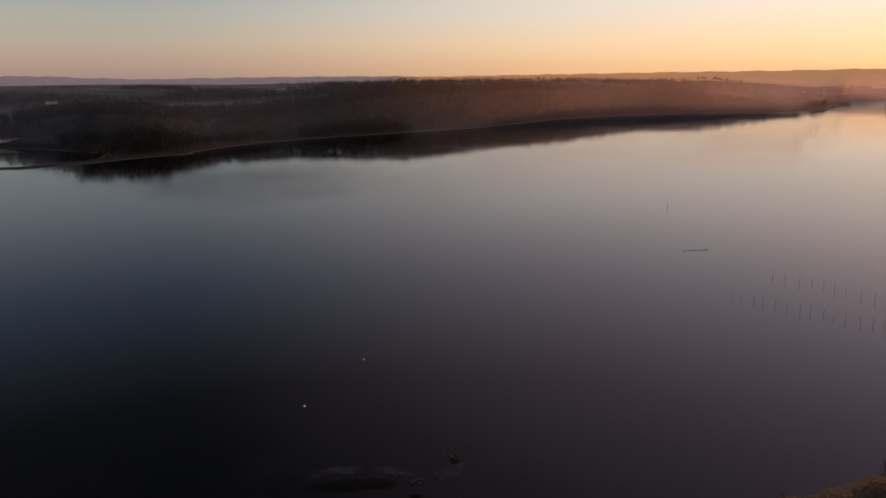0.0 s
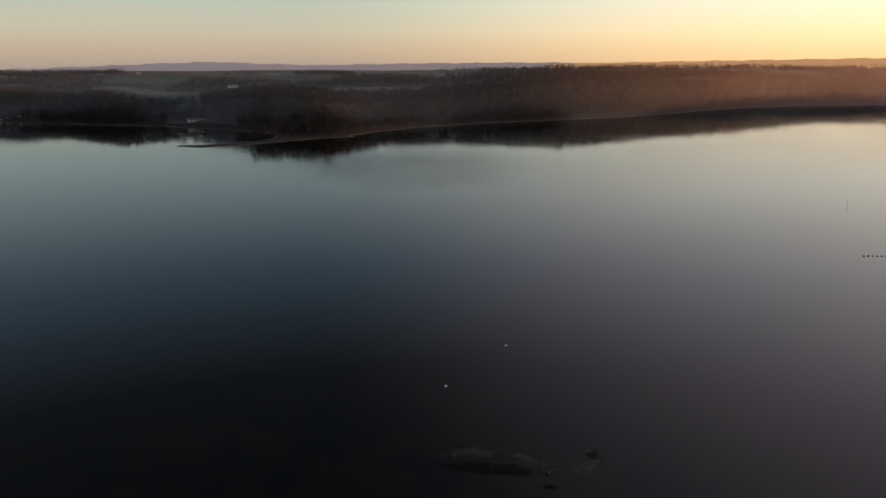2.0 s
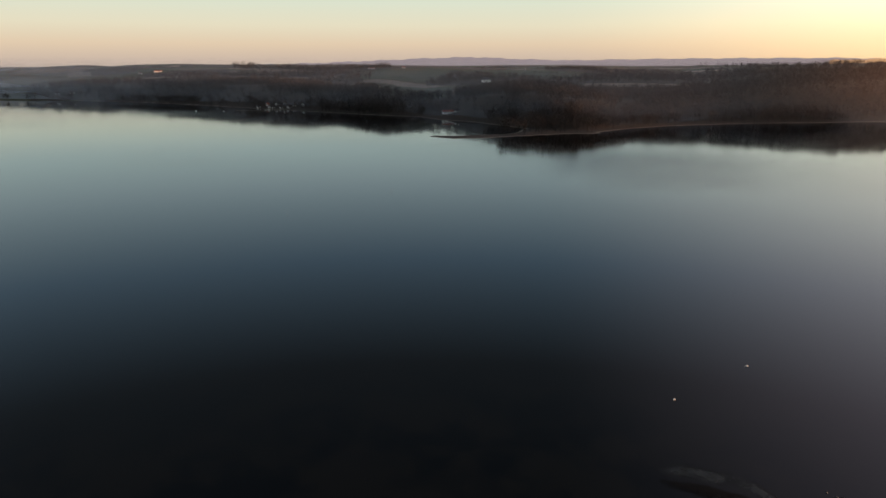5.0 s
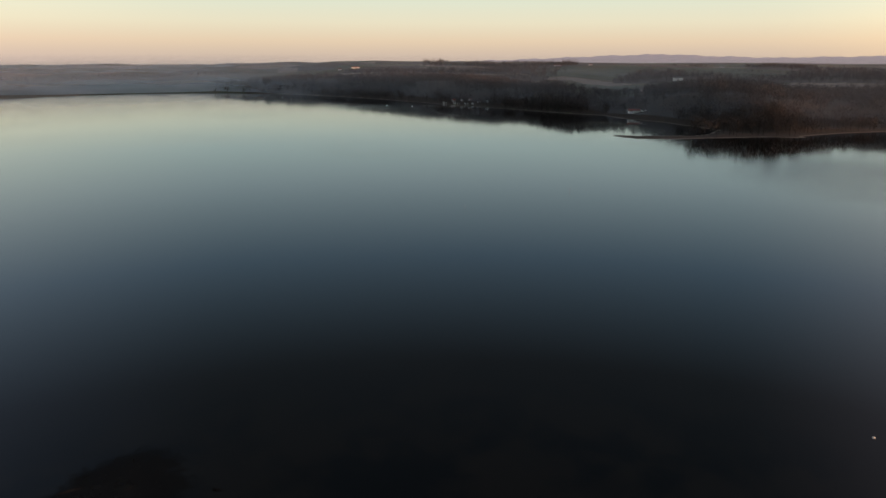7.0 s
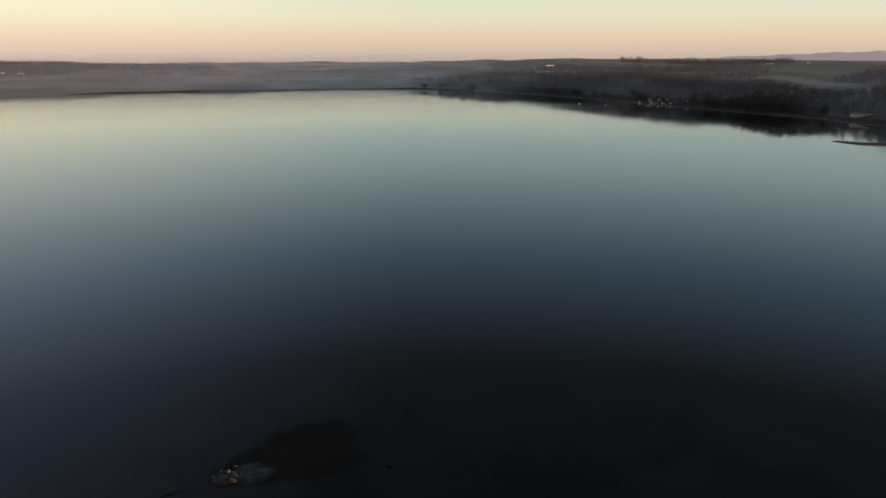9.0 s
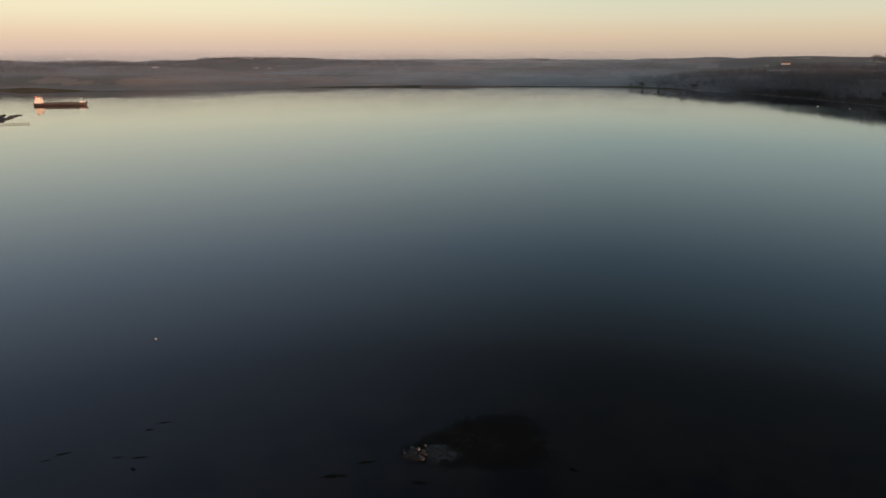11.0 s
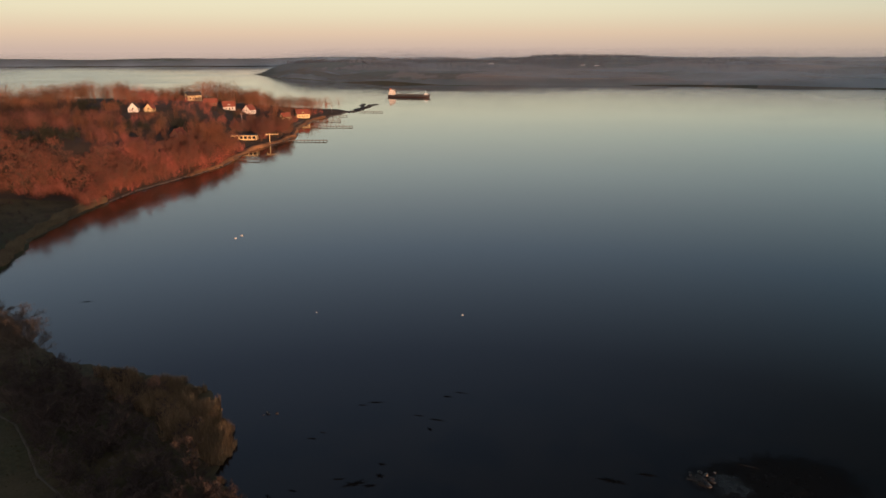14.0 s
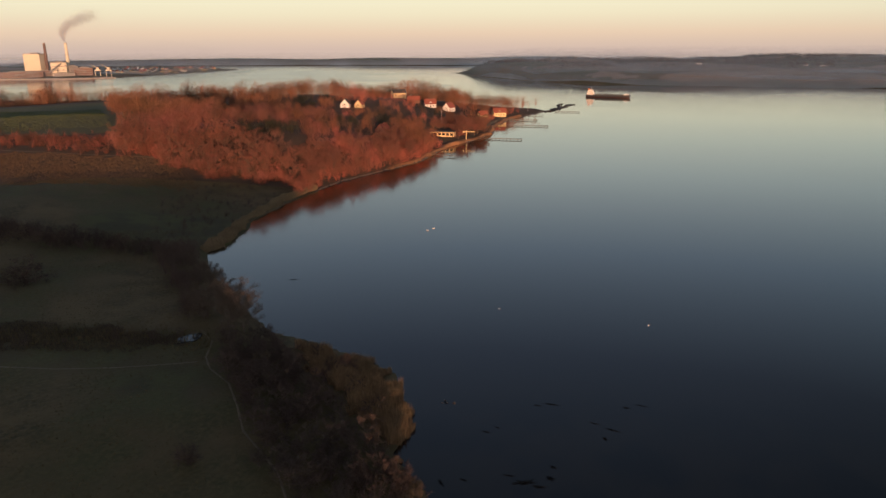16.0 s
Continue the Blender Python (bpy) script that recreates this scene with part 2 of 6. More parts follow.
PENINSULA = ring([(110.9, 975), (114.1, 850), (115.2, 764), (115.5, 690), (116.8, 651), (119.1, 597), (121.2, 525), (123.3, 493), (125.6, 467), (127.4, 448), (129.3, 422), (131.6, 392), (135, 349), (135.3, 332), (137.1, 304), (138.7, 296), (138.6, 269), (136.5, 225), (134.1, 199), (130.4, 188), (126.1, 174), (123.7, 165), (122.7, 144), (123.1, 135), (124.4, 129), (120.8, 112), (127, 75), (150, 48), (200, 35), (265, 45), (300, 75), (320, 112), (326, 128), (332, 139), (330, 142), (326, 157), (320, 180), (317, 260), (316, 520), (306, 800), (285, 950), (272, 1200), (260, 2500), (235, 2600), (200, 2200), (175, 1800), (158, 1550), (146, 1320), (135, 1200), (128, 1150), (120, 1080), (114, 1010)])
SPIT = ring([(19.4, 829), (22.1, 818), (24.9, 790), (28.4, 763), (31, 753), (33.1, 774), (32.8, 786), (31, 779), (29.3, 789), (27, 805), (26.0, 822), (25.5, 862), (24.9, 885), (20, 880)])
FAR_PORT = ring([(158, 2250), (150.8, 2520), (147, 2420), (143.5, 2440), (141, 2620), (138, 2900), (135.6, 3144), (135, 3300), (138, 3700), (147, 4400), (155, 5600), (180, 5600), (185, 3000), (172, 2400)])
FAR_COAST = ring([(152, 4300), (135.3, 4060), (127.5, 3965), (118.6, 3668), (112, 3900), (104, 4700), (104, 5600), (130, 5600), (152, 5600)])


def inside_by(poly, x, y):
    """Signed distance to a closed outline, positive inside."""
    best = np.full(x.shape, 1e9)
    within = np.zeros(x.shape, bool)
    for (ax, ay), (bx, by) in zip(poly, np.roll(poly, -1, 0)):
        ex, ey = bx - ax, by - ay
        t = np.clip(((x - ax) * ex + (y - ay) * ey) / (ex * ex + ey * ey), 0, 1)
        best = np.minimum(best, np.hypot(x - ax - t * ex, y - ay - t * ey))
        if ay != by:
            within ^= ((ay > y) != (by > y)) & (x < ex * (y - ay) / ey + ax)
    return np.where(within, best, -best)


def waves(x, y, size, seed):
    """Smooth value noise in about -1..1."""
    r = np.random.RandomState(seed)
    v = np.zeros(np.shape(x))
    for k in range(5):
        a, p, q = r.uniform(0, 6.283), r.uniform(0, 6.283), r.uniform(0, 6.283)
        s = size * r.uniform(0.6, 1.5)
        v += np.sin((x * np.cos(a) + y * np.sin(a)) / s + p) * np.sin((y * np.cos(a) - x * np.sin(a)) / s / 1.3 + q)
    return v / 2.2


def step(v):
    v = np.clip(v, 0, 1)
    return v * v * (3 - 2 * v)


RISE_AZ = (-75, -32, -27, -20, -10, 3, 8, 13, 18, 22, 25, 28, 31, 33.5, 36.5, 39.5, 45, 53, 60, 68, 75, 82, 97, 107, 114, 119)
RISE_NEAR = (8, 12, 13, 38, 46, 48, 40, 30, 24, 27, 30, 26, 18, 15, 26, 20, 30, 28, 16, 8, 6, 10, 24, 30, 36, 34)
RISE_FAR = (8, 14, 20, 22, 16, 13, 15, 16, 24, 25, 22, 26, 33, 35.5, 24.6, 32, 24, 24, 26, 28, 28, 30, 22, 17, 10, 6)
PEN_D, PEN_H = (100, 250, 350, 430, 530, 620, 850, 960, 1000), (5, 8, 10, 13, 22, 28, 25, 8, 2)


def lie(x, y):
    """Ground height, distance inland, and which land (0 water, 1 opposite, 2 peninsula, 3 port, 4 far coast)."""
    az = np.degrees(np.arctan2(-x, y))
    az = np.where(az < -90, az + 360, az)
    d = np.hypot(x, y)
    wob = waves(x, y, 25, 3) * 4 * step((d - 300) / 600)
    o, p, f, c = (inside_by(poly, x, y) + wob * k for poly, k in ((OPPOSITE, 1), (PENINSULA, 0.6), (FAR_PORT, 1), (FAR_COAST, 1)))
    bar = inside_by(SPIT, x, y) + wob * 0.4
    near, far = np.interp(az, RISE_AZ, RISE_NEAR), np.interp(az, RISE_AZ, RISE_FAR)
    rough = waves(x, y, 120, 5)
    z_o = near * step((o - 6) / np.interp(az, (-25, -10, 16, 21, 39, 44, 60, 75, 97, 110, 115), (240, 130, 130, 90, 90, 130, 130, 260, 260, 180, 90))) * (1 + 0.18 * rough) + far * step((o - 200) / 900) * (1 + 0.15 * waves(x, y, 260, 8)) * (1 - 0.95 * step((o - 1150) / 1500) * step((az - 62) / 6) * step((94 - az) / 8))
    z_o = z_o + 5 * waves(x, y, 75, 14) * step((o - 60) / 120) * step((az - 46) / 8)
    hp = np.interp(d, PEN_D, PEN_H)
    z_p = hp * step((p - 4) / 110) * (1 + 0.15 * waves(x, y, 60, 9))
    # unseen hill and knoll, added out of view to shade the foreground
    hx, hy = bearing(-67, 420)[:2]
    z_p += step((p - 5) / 60) * 8 * np.exp(-(((x - hx) ** 2 + (y - hy) ** 2) / 125**2))
    kx, ky = bearing(-54, 310)[:2]
    z_p += step((p - 5) / 40) * 9 * np.exp(-(((x - kx) ** 2 + (y - ky) ** 2) / 70**2))
    ux, uy = bearing(133, 1.0)[:2]
    ahead, aside = x * ux + y * uy - 488, x * uy - y * ux
    z_p += 14 * step((p - 8) / 45) * np.exp(-((ahead / 48) ** 2) - (aside / 62) ** 2)
    z_f = 6 * step((f - 10) / 100) + 22 * step((f - 250) / 900)
    z_c = 26 * step((c - 10) / 450) * (1 + 0.3 * waves(x, y, 300, 4))
    s = np.maximum(np.maximum(o, p), np.maximum(f, c))
    s = np.maximum(s, bar)
    which = np.where(s < 0, 0, np.argmax(np.stack([o, p, f, c]), 0) + 1)
    bank = 2.2 * step((p - 3) / 4) * step((d - 415) / 40) * (p > 0)
    shore = np.where(s < 0, np.maximum(-4, s * 0.07), np.minimum(1.0, 0.15 + s * 0.07)) + bank
    z = shore + np.where(which == 1, z_o, 0) + np.where(which == 2, z_p, 0) + np.where(which == 3, z_f, 0) + np.where(which == 4, z_c, 0)
    return z, s, which


def lie_at(x, y):
    return float(lie(np.array([x], float), np.array([y], float))[0][0])


def mesh_from(name, verts, faces, smooth=False):
    me = bpy.data.meshes.new(name)
    verts, faces = np.asarray(verts, np.float32), np.asarray(faces, np.int32)
    me.vertices.add(len(verts))
    me.vertices.foreach_set("co", verts.ravel())
    n = faces.shape[1]
    me.loops.add(faces.size)
    me.loops.foreach_set("vertex_index", faces.ravel())
    me.polygons.add(len(faces))
    me.polygons.foreach_set("loop_start", np.arange(0, faces.size, n, dtype=np.int32))
    me.polygons.foreach_set("use_smooth", np.full(len(faces), smooth))
    me.update(calc_edges=True)
    return me


def polar_grid(azs, ds):
    a, d = np.meshgrid(np.radians(azs), ds, indexing="ij")
    x, y = -np.sin(a) * d, np.cos(a) * d
    na, nd = a.shape
    i = np.arange(na * nd).reshape(na, nd)
    nxt = np.roll(i, -1, 0)
    quads = np.stack([i[:, :-1], i[:, 1:], nxt[:, 1:], nxt[:, :-1]], -1).reshape(-1, 4)[:, ::-1]
    return x.ravel(), y.ravel(), quads


AZS = np.concatenate([np.arange(-40, 165, 0.5), np.arange(165, 320, 2.5)])
DS = 30 * 1.0165 ** np.arange(0, 320)
DS = DS[DS < 5600]
gx, gy, gq = polar_grid(AZS, DS)
gz, gs, gw = lie(gx, gy)
ground_mesh = mesh_from("ground", np.stack([gx, gy, gz], -1), gq, True)
ground = tagged(new("ground", ground_mesh), "rolling winter farmland and wooded shores round a fjord", "ground", kind="structure")


def field_grid(x, y):
    """The patchwork of fields: row, column, and how far across each a place lies."""
    u = (x * 0.62 + y * 0.78 + 60 * waves(x, y, 300, 71)) / 170.0
    v = (x * 0.78 - y * 0.62 + 60 * waves(x, y, 300, 72)) / 260.0
    return np.floor(u).astype(int), np.floor(v).astype(int), u - np.floor(u), v - np.floor(v)


def cover(x, y, z, s, w):
    """Land cover by place, as weights: bare wood floor, winter wheat, stubble; the rest is rough grass."""
    az = np.degrees(np.arctan2(-x, y))
    az = np.where(az < -90, az + 360, az)
    d = np.hypot(x, y)
    patch = waves(x, y, 140, 21) + 0.5 * waves(x, y, 60, 22)
    wheat, stubble = (patch > 0.25) * 1.0, (patch < -0.3) * 1.0
    litter = ((w == 1) & (((s < 330) & (az < 27)) | ((s < 1100) & (az < 13)) | ((s < 230) & (az < 62)))) * 1.0
    litter = np.maximum(litter, ((w == 1) & (az < 62) & (waves(x, y, 110, 31) + 0.6 * waves(x, y, 45, 32) > 0.1)) * 1.0)
    row, col, _, _ = field_grid(x, y)
    lot = (row * 7 + col * 13 + row * col * 3) % 11
    lot = np.where((az > 80) & (s < 90), 2, lot)
    wheat = np.where(az > 46, (lot % 3 == 0) * 1.0, wheat)
    stubble = np.where(az > 46, ((lot == 1) | (lot == 4) | (lot == 8) | (lot == 10)) * 1.0, stubble)
    plot = (w == 1) & (az > 31) & (az < 36.8) & (d > 1230) & (d < 1600)
    near = w == 2
    strip = near & (az > 142) & (d > 525) & (d < 820)
    litter = np.where(near, (d > 420) & ~strip, litter)
    wheat = np.where(plot | strip, 1, np.where(near | (litter > 0), 0, wheat))
    stubble = np.where(plot | near | (litter > 0), 0, stubble)
    return litter, wheat, stubble


def land_material():
    """Grass, wood floor, fields, beach and seabed, blended at ragged edges."""
    m = bpy.data.materials.new("land")
    m.use_nodes = True
    nodes, links = m.node_tree.nodes, m.node_tree.links
    bsdf = nodes["Principled BSDF"]
    bsdf.inputs["Roughness"].default_value = 0.95
    tc = nodes.new("ShaderNodeTexCoord")

    def noise_at(scale, detail=4):
        n = nodes.new("ShaderNodeTexNoise")
        n.inputs["Scale"].default_value = scale
        n.inputs["Detail"].default_value = detail
        links.new(tc.outputs["Object"], n.inputs["Vector"])
        return n.outputs["Fac"]

    def blend(fac, a, b):
        n = nodes.new("ShaderNodeMix")
        n.data_type = "RGBA"
        links.new(fac, n.inputs["Factor"])
        for value, key in ((a, "A"), (b, "B")):
            if isinstance(value, tuple):
                n.inputs[key].default_value = (*value, 1)
            else:
                links.new(value, n.inputs[key])
        return n.outputs["Result"]

    def window(value, lo, hi, invert=False):
        n = nodes.new("ShaderNodeMapRange")
        n.inputs["From Min"].default_value, n.inputs["From Max"].default_value = lo, hi
        if invert:
            n.inputs["To Min"].default_value, n.inputs["To Max"].default_value = 1, 0
        links.new(value, n.inputs["Value"])
        return n.outputs["Result"]

    def attribute(name, ragged, amount):
        n = nodes.new("ShaderNodeAttribute")
        n.attribute_name = name
        add = nodes.new("ShaderNodeMath")
        add.operation = "MULTIPLY_ADD"
        links.new(ragged, add.inputs[0])
        add.inputs[1].default_value = amount
        links.new(n.outputs["Fac"], add.inputs[2])
        return add.outputs[0]

    broad, mid, fine = noise_at(0.012), noise_at(0.08), noise_at(0.9, 6)
    grass = blend(window(mid, 0.38, 0.62), (0.046, 0.038, 0.013), (0.112, 0.082, 0.036))
    grass = blend(window(fine, 0.4, 0.75), grass, (0.115, 0.088, 0.040))
    grass = blend(window(broad, 0.42, 0.6), grass, blend(window(mid, 0.4, 0.6), (0.062, 0.068, 0.020), (0.042, 0.040, 0.015)))
    floor = blend(window(mid, 0.35, 0.65), (0.066, 0.044, 0.031), (0.044, 0.034, 0.025))
    wheat = blend(window(broad, 0.3, 0.7), (0.055, 0.07, 0.028), (0.085, 0.085, 0.042))
    straw = blend(window(mid, 0.3, 0.7), (0.24, 0.18, 0.13), (0.17, 0.135, 0.10))
    c = blend(window(attribute("litter", mid, 0.4), 0.6, 0.8), grass, floor)
    c = blend(window(attribute("stubble", mid, 0.2), 0.5, 0.7), c, straw)
    c = blend(window(attribute("wheat", mid, 0.2), 0.5, 0.7), c, wheat)
    inland = attribute("inland", fine, 3.0)
    c = blend(window(inland, 3.0, 5.5, True), c, blend(window(fine, 0.3, 0.7), (0.27, 0.23, 0.18), (0.17, 0.14, 0.11)))
    c = blend(window(inland, 0.6, 1.6, True), c, (0.06, 0.05, 0.04))
    links.new(c, bsdf.inputs["Base Color"])
    b = nodes.new("ShaderNodeBump")
    b.inputs["Strength"].default_value = 0.5
    b.inputs["Distance"].default_value = 0.5
    links.new(fine, b.inputs["Height"])
    links.new(b.outputs["Normal"], bsdf.inputs["Normal"])
    return m


ground_mesh.materials.append(land_material())
for key, values in zip(("litter", "wheat", "stubble", "inland"), (*cover(gx, gy, gz, gs, gw), np.where((gw == 2) & (np.hypot(gx, gy) < 425), 30, np.clip(gs + 2.2 * (gw == 2), -5, 60)))):
    ground_mesh.attributes.new(key, "FLOAT", "POINT").data.foreach_set("value", np.asarray(values, np.float32))

wx, wy, wq = polar_grid(np.arange(0, 360, 3.0), np.array([0.01, 30, 100, 300, 800, 1600, 2800, 5600]))
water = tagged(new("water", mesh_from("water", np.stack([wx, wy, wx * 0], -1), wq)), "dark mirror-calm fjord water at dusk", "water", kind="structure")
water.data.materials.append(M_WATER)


# ---------------------------------------------------------------- thin mist standing over the land across the water
def mist_material(seed, tint):
    m = bpy.data.materials.new("thin_mist")
    m.use_nodes = True
    nodes, links = m.node_tree.nodes, m.node_tree.links
    nodes.remove(nodes["Principled BSDF"])
    tc = nodes.new("ShaderNodeTexCoord")
    flat = nodes.new("ShaderNodeMapping")
    flat.inputs["Location"].default_value = (seed, 0, 0)
    flat.inputs["Scale"].default_value = (1, 1, 5)
    links.new(tc.outputs["Object"], flat.inputs["Vector"])
    n = nodes.new("ShaderNodeTexNoise")
    n.inputs["Scale"].default_value = 0.004
    n.inputs["Detail"].default_value = 5
    links.new(flat.outputs[0], n.inputs["Vector"])
    at = nodes.new("ShaderNodeAttribute")
    at.attribute_name = "thickness"
    patch = nodes.new("ShaderNodeMapRange")
    patch.inputs["From Min"].default_value, patch.inputs["From Max"].default_value = 0.3, 0.7
    patch.inputs["To Min"].default_value, patch.inputs["To Max"].default_value = 0.7, 1.22
    links.new(n.outputs["Fac"], patch.inputs["Value"])
    mul = nodes.new("ShaderNodeMath")
    mul.operation = "MULTIPLY"
    links.new(patch.outputs["Result"], mul.inputs[0])
    links.new(at.outputs["Fac"], mul.inputs[1])
    clear, cloud, veil, white = (nodes.new(k) for k in ("ShaderNodeBsdfTransparent", "ShaderNodeBsdfDiffuse", "ShaderNodeBsdfTranslucent", "ShaderNodeMixShader"))
    cloud.inputs[0].default_value = veil.inputs[0].default_value = (*tint, 1)
    links.new(cloud.outputs[0], white.inputs[1])
    links.new(veil.outputs[0], white.inputs[2])
    lit = nodes.new("ShaderNodeAttribute")
    lit.attribute_name = "backlit"
    links.new(lit.outputs["Fac"], white.inputs[0])
    mixed = nodes.new("ShaderNodeMixShader")
    links.new(mul.outputs[0], mixed.inputs[0])
    links.new(clear.outputs[0], mixed.inputs[1])
    links.new(white.outputs[0], mixed.inputs[2])
    links.new(mixed.outputs[0], nodes["Material Output"].inputs["Surface"])
    return m


SHORE_AZ = (-33, -29.5, -28.0, -26.3, -18.2, -9.7, 0, 9, 18.5, 24.9, 32.6, 44, 53, 63.8, 73.4, 85, 103.6, 112, 116.4, 118.2)
SHORE_D = (3060, 2800, 2450, 1920, 1735, 1490, 1140, 1020, 862, 862, 1010, 1225, 1480, 1735, 1710, 1695, 1675, 1860, 2210, 2530)
MIST_BY_AZ = (-33, -20, -5, 10, 45, 55, 65, 80, 95, 119)
MIST_BY = (0.9, 0.7, 0.62, 0.62, 0.8, 1.1, 1.5, 1.55, 1.4, 1.3)


# The sheets carry the haze of distance in their bluish tint, along with the mist.
def mist_bank(name, azs, ds, thick, height, seed, rise=0.0, tint=(0.80, 0.90, 1.0)):
    """An upright, ragged bank of mist that thins out upwards and towards its ends."""
    thick = thick * step((azs - azs[0]) / 5 + 0.02) * step((azs[-1] - azs) / 4 + 0.02)
    zs = np.array([0, 4, 9, 15, 22, 30, 39, 49, 60, 72]) * height
    a = np.radians(azs)
    x, y = -np.sin(a) * ds, np.cos(a) * ds
    n, k = len(azs), len(zs)
    v = np.stack([np.repeat(x, k), np.repeat(y, k), np.tile(zs, n)], -1)
    i = np.arange(n * k).reshape(n, k)
    q = np.stack([i[:-1, :-1], i[1:, :-1], i[1:, 1:], i[:-1, 1:]], -1).reshape(-1, 4)[:, ::-1]
    me = mesh_from(name, v, q, True)
    t = np.outer(thick, np.exp(-zs / (85.0 * height)) * np.linspace(1, 0, k) ** 0.7 * (step(zs / rise) if rise else 1.0))
    me.attributes.new("thickness", "FLOAT", "POINT").data.foreach_set("value", t.ravel().astype(np.float32))
    # normals are bent upwards and off the sun, so direct sun hardly tints the sheet
    sunward = step((15 - azs) / 25)
    me.attributes.new("backlit", "FLOAT", "POINT").data.foreach_set("value", np.repeat(0.1 + 0.6 * sunward, k).astype(np.float32))
    up = np.array([*(bearing(SUN_AZ - 90, 0.55) + SUN_DIR * 0.03)[:2], 0.83])
    toward = -np.stack([-np.sin(a), np.cos(a), 0 * a], -1)
    nrm = toward * sunward[:, None] + up * (1 - sunward)[:, None]
    nrm = nrm / np.linalg.norm(nrm, axis=1)[:, None]
    me.normals_split_custom_set_from_vertices([tuple(c) for c in np.repeat(nrm, k, 0)])
    me.materials.append(mist_material(seed, tint))
    return tagged(new(name, me), "thin evening mist and haze over the far shore, built as tinted sheets", "mist", kind="stuff")


def mist_line(azs, inland):
    """Distances along the far shore, a little way inland."""
    off = np.where(inland < 50, -80 * step((8 - azs) / 12) - 40 * step((azs - 86) / 6), 0)
    return np.minimum(np.interp(azs, SHORE_AZ, SHORE_D) + inland + off, 4600)


for inland, share in ((45, 0.30), (150, 0.30), (420, 0.34), (850, 0.45), (1500, 0.6)):
    azs = np.arange(-44.0, 119.5 - inland / 500, 0.5)
    mist_bank("mist_bank", azs, mist_line(azs, inland), np.interp(azs, MIST_BY_AZ, MIST_BY) * share * (np.where(inland < 50, 1 - 0.55 * step((8 - azs) / 12), 1) if inland > 300 else 0.72 + 0.28 * step((azs - 57) / 9) + 0.2 * step((-5 - azs) / 10)), 1.02 + inland / 6000, inland * 13.0)
# added veil below the sun: haze and lens glare put into a warm tint
azs = np.arange(-46.0, 27.0, 0.5)
mist_bank("warm_tint_veil", azs, np.interp(azs, SHORE_AZ, SHORE_D) * 0.86, np.interp(azs, (-34, -26, -15, -5, 6, 24), (0.9, 0.82, 0.62, 0.42, 0.28, 0.0)), 1.7, 31.0, rise=60.0, tint=(1.0, 0.66, 0.48))
azs = np.arange(102.0, 170.0, 1.0)
mist_bank("mist_bank", azs, np.interp(azs, (102, 118.6, 127.5, 135.3, 156), (4150, 3760, 4010, 4110, 4380)), azs * 0 + 0.85, 1.0, 77.0)
azs = np.arange(132.0, 180.0, 1.0)
mist_bank("mist_bank", azs, np.interp(azs, (132, 136, 138, 141, 143.5, 147, 150.8, 165), (3200, 3080, 2900, 2660, 2640, 2760, 2800, 2800)), azs * 0 + 0.45, 1.0, 99.0)
azs = np.arange(134.0, 172.0, 1.0)
mist_bank("mist_bank", azs, np.interp(azs, (134, 140, 143.5, 147, 151, 160), (2700, 2560, 2400, 2375, 2440, 2300)), azs * 0 + 0.22, 1.7, 55.0)


# ---------------------------------------------------------------- trees
def part(name, me, mat, parent, label=""):
    if not isinstance(me, bpy.types.Mesh):
        data = bpy.data.meshes.new(name)
        me.to_mesh(data)
        me.free()
        me = data
    me.materials.append(mat)
    ob = new(name, me)
    ob.parent = parent
    return tagged(ob, label)


def tube(pts, radii, sides=4):
    """Vertices and quads of a tapering limb through the points."""
    v, q = [], []
    for k, (p, r) in enumerate(zip(pts, radii)):
        d = (pts[min(k + 1, len(pts) - 1)] - pts[max(k - 1, 0)]).normalized()
        a = d.orthogonal().normalized()
        b = d.cross(a)
        for s in range(sides):
            ang = 6.2832 * s / sides
            v.append(p + a * (math.cos(ang) * r) + b * (math.sin(ang) * r))
        if k:
            for s in range(sides):
                q.append(((k - 1) * sides + s, (k - 1) * sides + (s + 1) % sides, k * sides + (s + 1) % sides, k * sides + s))
    return v, q


